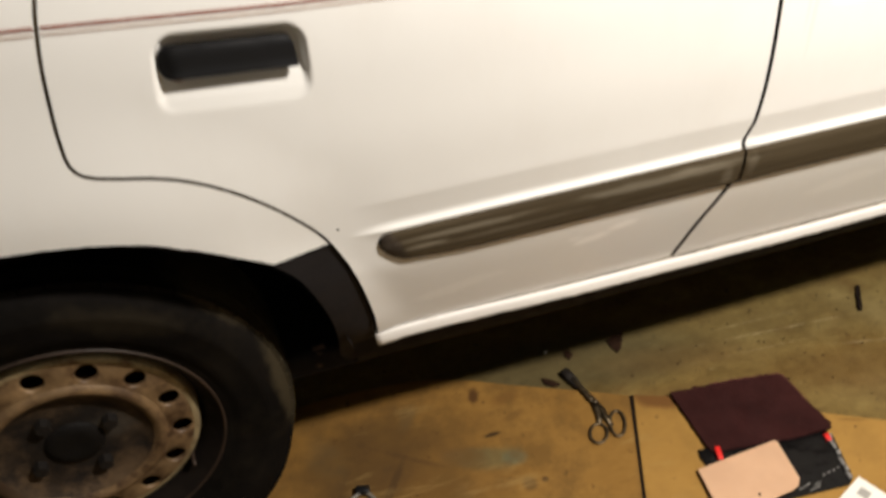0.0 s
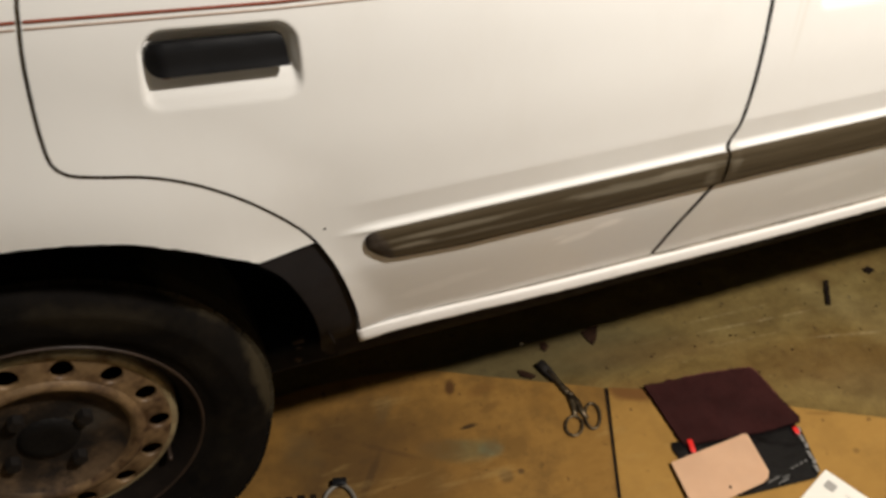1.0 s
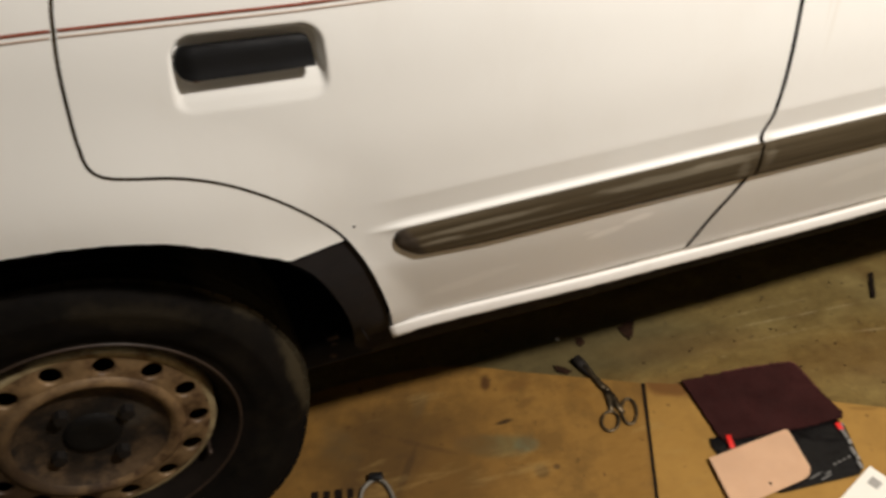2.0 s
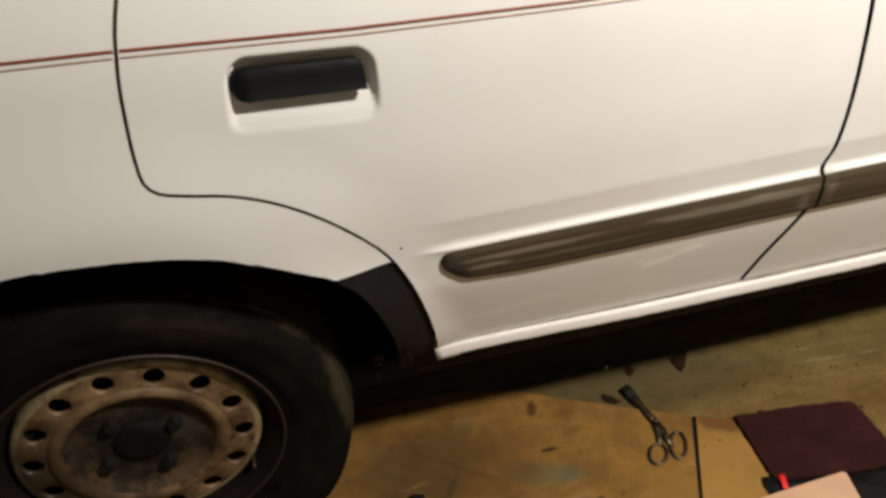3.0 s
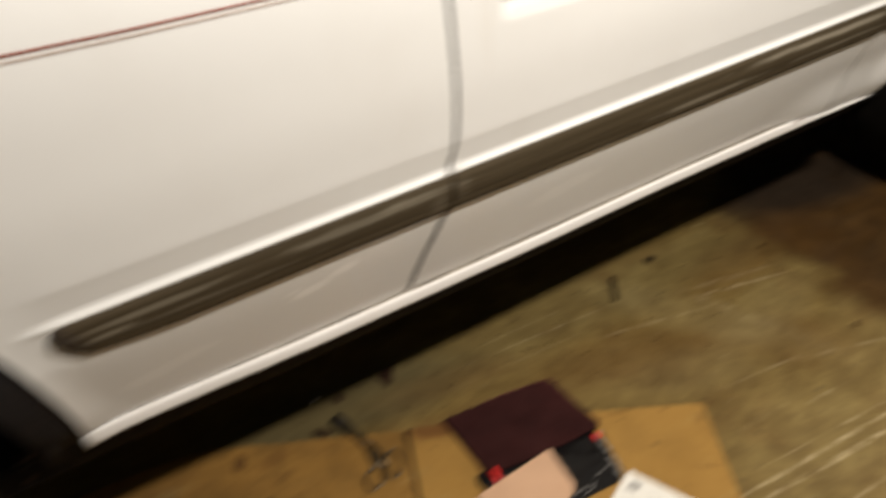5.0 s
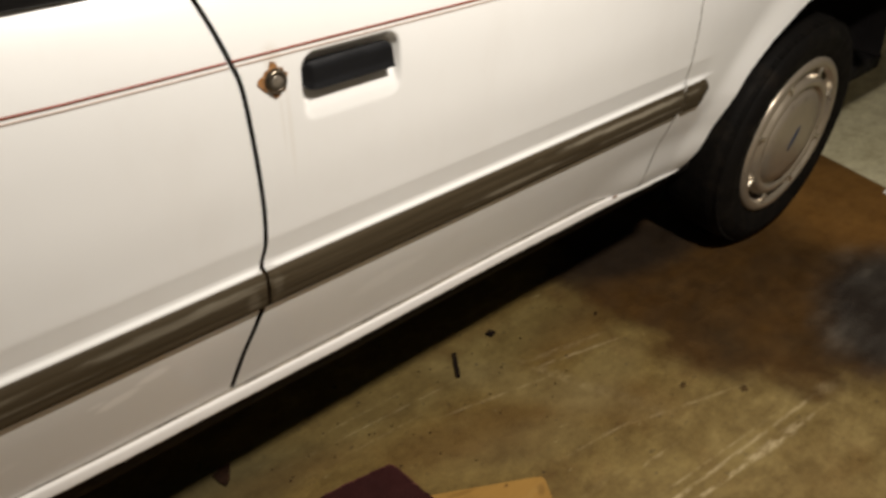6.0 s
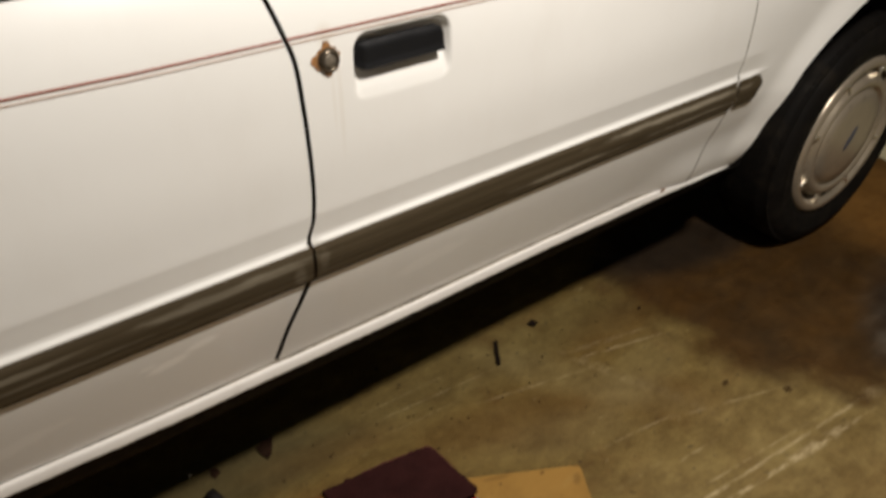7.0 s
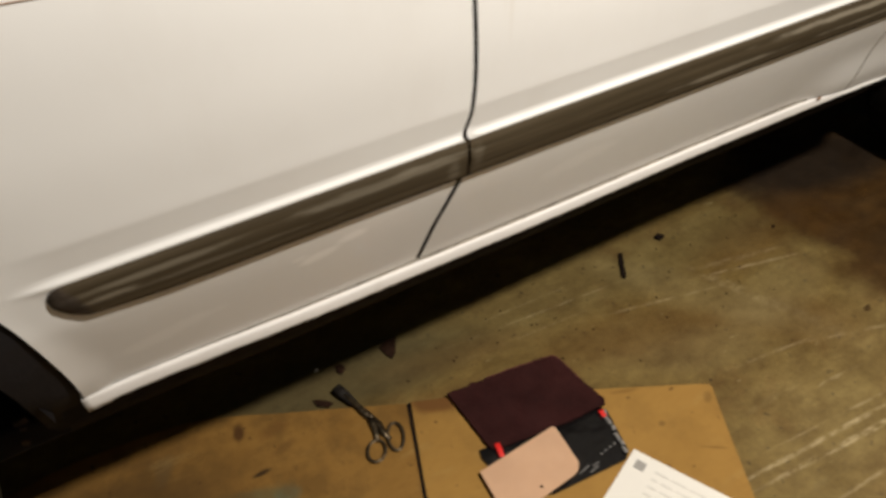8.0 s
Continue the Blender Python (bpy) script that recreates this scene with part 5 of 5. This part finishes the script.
# a clear strip and stitched edge on the wallet
for k, (u, w) in enumerate(((-0.040, 0.007), (-0.027, 0.004), (-0.014, 0.008), (0.004, 0.005), (0.020, 0.009), (0.036, 0.005))):
    ob = link_mesh("zip_strip", box_bm(-w, w, -0.0032, 0.0032, -0.001, 0.001, 0.0008), ZIP)
    under(wal, ob)
    ob.matrix_world = pose(1.141, -0.152, 0.0112, 0, 0, 76) @ pose(u, 0.001 * (-1) ** k, 0, 0, 6 * (-1) ** k, 5 * (-1) ** k)
for k in range(4):
    ob = link_mesh("stud", box_bm(-0.0026, 0.0026, -0.0013, 0.0013, -0.0008, 0.0008, 0.0006), ZIP)
    under(wal, ob)
    ob.matrix_world = pose(1.094 + 0.010 * k, -0.176 + 0.0012 * k, 0.0096, 0, 0, 8)
# pale bars standing in for highlights on the crumpled vinyl
for x, y, w, a in ((1.052, -0.184, 0.012, 12), (1.074, -0.186, 0.007, 4), (1.066, -0.192, 0.010, 8)):
    ob = link_mesh("crease", box_bm(-w, w, -0.0009, 0.0009, -0.0008, 0.0008, 0.0005), ZIP)
    under(wal, ob)
    ob.matrix_world = pose(x, y, 0.0094, 0, 0, a)
bm = bmesh.new()
bmesh.ops.create_circle(bm, cap_ends=True, segments=9, radius=0.0026)
mark = link_mesh("mark", bm, DEBRIS, False)
under(pink, mark)
mark.matrix_world = pose(0.9723, -0.1755, 0.0160)
mark["label"] = "small dark spot on the card"
# print on the leaflet: a dark square and pale lines, unreadable
bm = bmesh.new()
ax = Vector((0.066, -0.144, 0)).normalized()
ay = Vector((-0.098, -0.042, 0)).normalized()
org = Vector((1.146, -0.196, 0.0076))


def on_leaflet(bm, u, v, w, h):
    m = Matrix(((ax.x, ay.x, 0, 0), (ax.y, ay.y, 0, 0), (0, 0, 1, 0), (0, 0, 0, 1)))
    bmesh.ops.create_cube(bm, size=1.0, matrix=Matrix.Translation(org + ax * u + ay * v) @ m @ Matrix.Diagonal((w, h, 0.0004, 1)))


on_leaflet(bm, 0.021, 0.024, 0.017, 0.017)
under(leaflet, link_mesh("print", bm, PRINT, False))
bm = bmesh.new()
rnd = random.Random(5)
for row in range(9):
    u = 0.045
    while u < 0.22:
        w = rnd.uniform(0.01, 0.03)
        on_leaflet(bm, u + w / 2, 0.022 + row * 0.015, w, 0.0035)
        u += w + 0.006
under(leaflet, link_mesh("print", bm, FAINT, False))


def scissors():
    root = tagged(empty("scissors", (0.812, 0.07, 0.004)), "old tarnished steel scissors lying on cardboard", "scissors")

    def curve_bm(points, radius, closed=False, squash=0.6):
        bm = bmesh.new()
        rings = []
        n = len(points)
        for k, (p, r) in enumerate(zip(points, radius)):
            a = Vector(points[(k - 1) % n] if closed or k else points[0])
            b = Vector(points[(k + 1) % n] if closed or k < n - 1 else points[-1])
            t = (b - a).normalized()
            side = Vector((-t.y, t.x, 0))
            rings.append([bm.verts.new(Vector(p) + side * r * math.cos(c) + Vector((0, 0, 1)) * r * squash * math.sin(c)) for c in [2 * math.pi * i / 8 for i in range(8)]])
        for k in range(n if closed else n - 1):
            a, b = rings[k], rings[(k + 1) % n]
            for i in range(8):
                bm.faces.new((a[i], a[(i + 1) % 8], b[(i + 1) % 8], b[i]))
        if not closed:
            bm.faces.new(rings[0])
            bm.faces.new(rings[-1])
        return bm

    def loop(cx, cy, a, b, turn):
        c, s = math.cos(radians(turn)), math.sin(radians(turn))
        return [(cx + a * math.cos(t) * c - b * math.sin(t) * s, cy + a * math.cos(t) * s + b * math.sin(t) * c, 0.008) for t in [2 * math.pi * k / 28 for k in range(28)]]

    for name, m, bm in (("blade", SCISSOR_BLACK, curve_bm([(0.790, 0.168, 0.009), (0.795, 0.150, 0.008), (0.803, 0.118, 0.007), (0.8105, 0.088, 0.008), (0.8135, 0.075, 0.009)], (0.0105, 0.0105, 0.0065, 0.0070, 0.0055))), ("blade", SCISSOR, curve_bm([(0.795, 0.146, 0.012), (0.801, 0.124, 0.011), (0.807, 0.095, 0.010), (0.812, 0.078, 0.010)], (0.003, 0.0045, 0.006, 0.0055))), ("shank", SCISSOR, curve_bm([(0.811, 0.085, 0.010), (0.808, 0.068, 0.009), (0.804, 0.050, 0.008), (0.799, 0.038, 0.008)], (0.006, 0.0055, 0.005, 0.0045))), ("shank", SCISSOR, curve_bm([(0.812, 0.082, 0.010), (0.817, 0.062, 0.009), (0.815, 0.045, 0.009), (0.818, 0.028, 0.008)], (0.006, 0.0055, 0.005, 0.0045))), ("finger_loop", SCISSOR, curve_bm(loop(0.7890, 0.0210, 0.0205, 0.0145, 55), [0.0028] * 28, True)), ("finger_loop", SCISSOR, curve_bm(loop(0.8290, 0.029, 0.0270, 0.0130, 66), [0.0028] * 28, True)), ("rivet", SCISSOR, lathe_bm([(0.0, 0.0), (0.004, 0.0005), (0.005, 0.002), (0.005, 0.004)], 16))):
        if name == "rivet":
            bm.transform(pose(0.8115, 0.082, 0.0160, -90, 0, 0))
        under(root, link_mesh(name, bm, m))


scissors()


def chip(name, x, y, length, width, angle, material, label, category, z=0.0, seed=0, thick=0.006):
    """A small irregular scrap."""
    rnd = random.Random(seed)
    n = 17
    out = []
    for k in range(n):
        t = 2 * math.pi * k / n
        f = rnd.uniform(0.58, 1.16)
        out.append((length / 2 * f * math.cos(t), width / 2 * f * math.sin(t)))
    bm = bmesh.new()
    top = [bm.verts.new((px * 0.8, py * 0.8, thick * rnd.uniform(0.6, 1.1))) for px, py in out]
    low = [bm.verts.new((px, py, 0)) for px, py in out]
    mid = bm.verts.new((0, 0, thick * 1.1))
    for k in range(n):
        j = (k + 1) % n
        bm.faces.new((low[k], low[j], top[j], top[k]))
        bm.faces.new((top[k], top[j], mid))
    ob = link_mesh(name, bm, material, False)
    ob.matrix_world = pose(x, y, z, 0, 0, angle)
    return tagged(ob, label, category)


def flake(name, corners, material, label, category, seed=0, thick=0.005, curl=0.0):
    """A thin torn scrap with that outline, curling up towards its rim."""
    rnd = random.Random(seed)
    cx, cy = sum(p[0] for p in corners) / len(corners), sum(p[1] for p in corners) / len(corners)
    rim = [(x - cx + rnd.uniform(-0.0008, 0.0008), y - cy + rnd.uniform(-0.0008, 0.0008)) for x, y in resample(corners, 0.006)]
    reach = max(math.hypot(x, y) for x, y in rim)
    bm = bmesh.new()
    rings = []
    for f, z in ((1.0, 0.0), (1.0, thick), (0.55, thick), (0.2, thick)):
        rings.append([bm.verts.new((x * f, y * f, z + curl * max(0.0, x * f / reach) ** 2 + rnd.uniform(0, 0.0006))) for x, y in rim])
    for lo, hi in zip(rings, rings[1:]):
        for k in range(len(rim)):
            j = (k + 1) % len(rim)
            bm.faces.new((lo[k], lo[j], hi[j], hi[k]))
    bm.faces.new(rings[-1])
    bm.faces.new(rings[0])
    ob = link_mesh(name, bm, material, False)
    ob.matrix_world = pose(cx, cy, 0.0)
    return tagged(ob, label, category)


flake("stick", [(1.4400, 0.1745), (1.4460, 0.1715), (1.4300, 0.1490), (1.4070, 0.1150), (1.4005, 0.1195), (1.4220, 0.1530)], DEBRIS, "short dark stick on the concrete", "stick", seed=1, thick=0.007)
flake("pebble", [(1.538, 0.176), (1.552, 0.180), (1.560, 0.167), (1.545, 0.162)], DEBRIS, "small black lump on the concrete", "debris", seed=2, thick=0.006)
flake("leaf_scrap", [(0.899, 0.213), (0.919, 0.221), (0.936, 0.217), (0.921, 0.191), (0.907, 0.178), (0.902, 0.190)], RUSTY_CHIP, "curled dark brown leaf on the concrete", "leaf", seed=3, thick=0.004, curl=0.008)
flake("leaf_scrap", [(0.812, 0.218), (0.823, 0.216), (0.825, 0.203), (0.813, 0.195), (0.808, 0.204)], RUSTY_CHIP, "small dark brown flake near the scissors", "leaf", seed=4, thick=0.003)
flake("leaf_scrap", [(0.746, 0.168), (0.760, 0.161), (0.773, 0.146), (0.762, 0.143), (0.746, 0.155)], RUSTY_CHIP, "dark brown flake beside scissors", "leaf", seed=5, thick=0.0045)
chip("paint_chip", 0.780, 0.228, 0.007, 0.005, 0, PAPER, "tiny white paint chip on concrete", "debris", seed=6, thick=0.003)
chip("pebble", 1.784, 0.069, 0.011, 0.007, 10, RUSTY_CHIP, "tiny dark lump on the stained floor", "debris", seed=7)
chip("pebble", 1.752, -0.192, 0.026, 0.016, 10, FLOOR_SMUDGE, "flat dark speck on the concrete", "debris", seed=8, thick=0.0012)
chip("pebble", 1.843, -0.279, 0.028, 0.018, 10, FLOOR_SMUDGE, "flat dark lump beside the oil stain", "debris", seed=9, thick=0.0015)
chip("wood_scrap", 2.892, -0.128, 0.07, 0.03, -30, PAPER, "pale scrap lying beyond the oil stain", "scrap", seed=10)

# crumbs of dirt scattered over the concrete
rnd = random.Random(31)
bm = bmesh.new()
for k in range(60):
    x, y = rnd.uniform(0.88, 1.75), rnd.uniform(-0.10, 0.20)
    if y < 0.10 - 0.52 * (x - 0.86) + 0.02:
        continue
    a, b, h = rnd.uniform(0.0014, 0.0036), rnd.uniform(0.0010, 0.0024), rnd.uniform(0.0008, 0.0016)
    bmesh.ops.create_uvsphere(bm, u_segments=6, v_segments=4, radius=1.0, matrix=Matrix.LocRotScale((x, y, h * 0.6), Euler((0, 0, rnd.uniform(0, 3))), (a, b, h)))
tagged(link_mesh("crumbs", bm, RUSTY_CHIP, False), "small dark crumbs scattered over the stained concrete", "debris", kind="stuff")

# cable end by the rear wheel
cu = bpy.data.curves.new("cable", "CURVE")
cu.dimensions, cu.bevel_depth, cu.bevel_resolution = "3D", 0.0032, 3
sp = cu.splines.new("NURBS")
pts = [(0.392, -0.06, 0.009), (0.395, 0.0, 0.009), (0.392, 0.028, 0.010), (0.378, 0.044, 0.012), (0.362, 0.040, 0.010), (0.345, 0.030, 0.009), (0.338, 0.0, 0.009), (0.33, -0.05, 0.009)]
sp.points.add(len(pts) - 1)
for p, q in zip(sp.points, pts):
    p.co = (*q, 1)
sp.use_endpoint_u = True
cu.materials.append(CABLE)
cable = tagged(new("cable", cu), "pale grey cable loop with a dark tie on cardboard", "cable")
tie = link_mesh("tie", box_bm(-0.012, 0.012, -0.007, 0.007, -0.005, 0.005, 0.003), FLAP)
under(cable, tie)
tie.matrix_world = pose(0.376, 0.045, 0.013, 0, 0, -15)

# pendant lamp that lights the place
pendant = tagged(empty("pendant_lamp", (LAMP[0], LAMP[1], LAMP[2])), "plain enamel pendant lamp hanging from the ceiling", "lamp", kind="structure")
for nm, prof, m in (("canopy", [(0.0, -0.01), (0.05, -0.01), (0.05, 0.0), (0.045, 0.02), (0.01, 0.03), (0.0, 0.03)], WHITE_GLOBE), ("cord", [(0.0035, 0.02), (0.0035, RH - LAMP[2] - 0.05)], FLAP), ("shade", [(0.02, RH - LAMP[2] - 0.075), (0.05, RH - LAMP[2] - 0.060), (0.12, RH - LAMP[2] - 0.025), (0.15, RH - LAMP[2] + 0.01), (0.147, RH - LAMP[2] + 0.012), (0.117, RH - LAMP[2] - 0.021), (0.05, RH - LAMP[2] - 0.054), (0.0, RH - LAMP[2] - 0.052)], WHITE_GLOBE)):
    ob = link_mesh(nm, lathe_bm(prof, 32), m)
    under(pendant, ob)
    ob.matrix_world = pose(LAMP[0], LAMP[1], RH, -90, 0, 0)
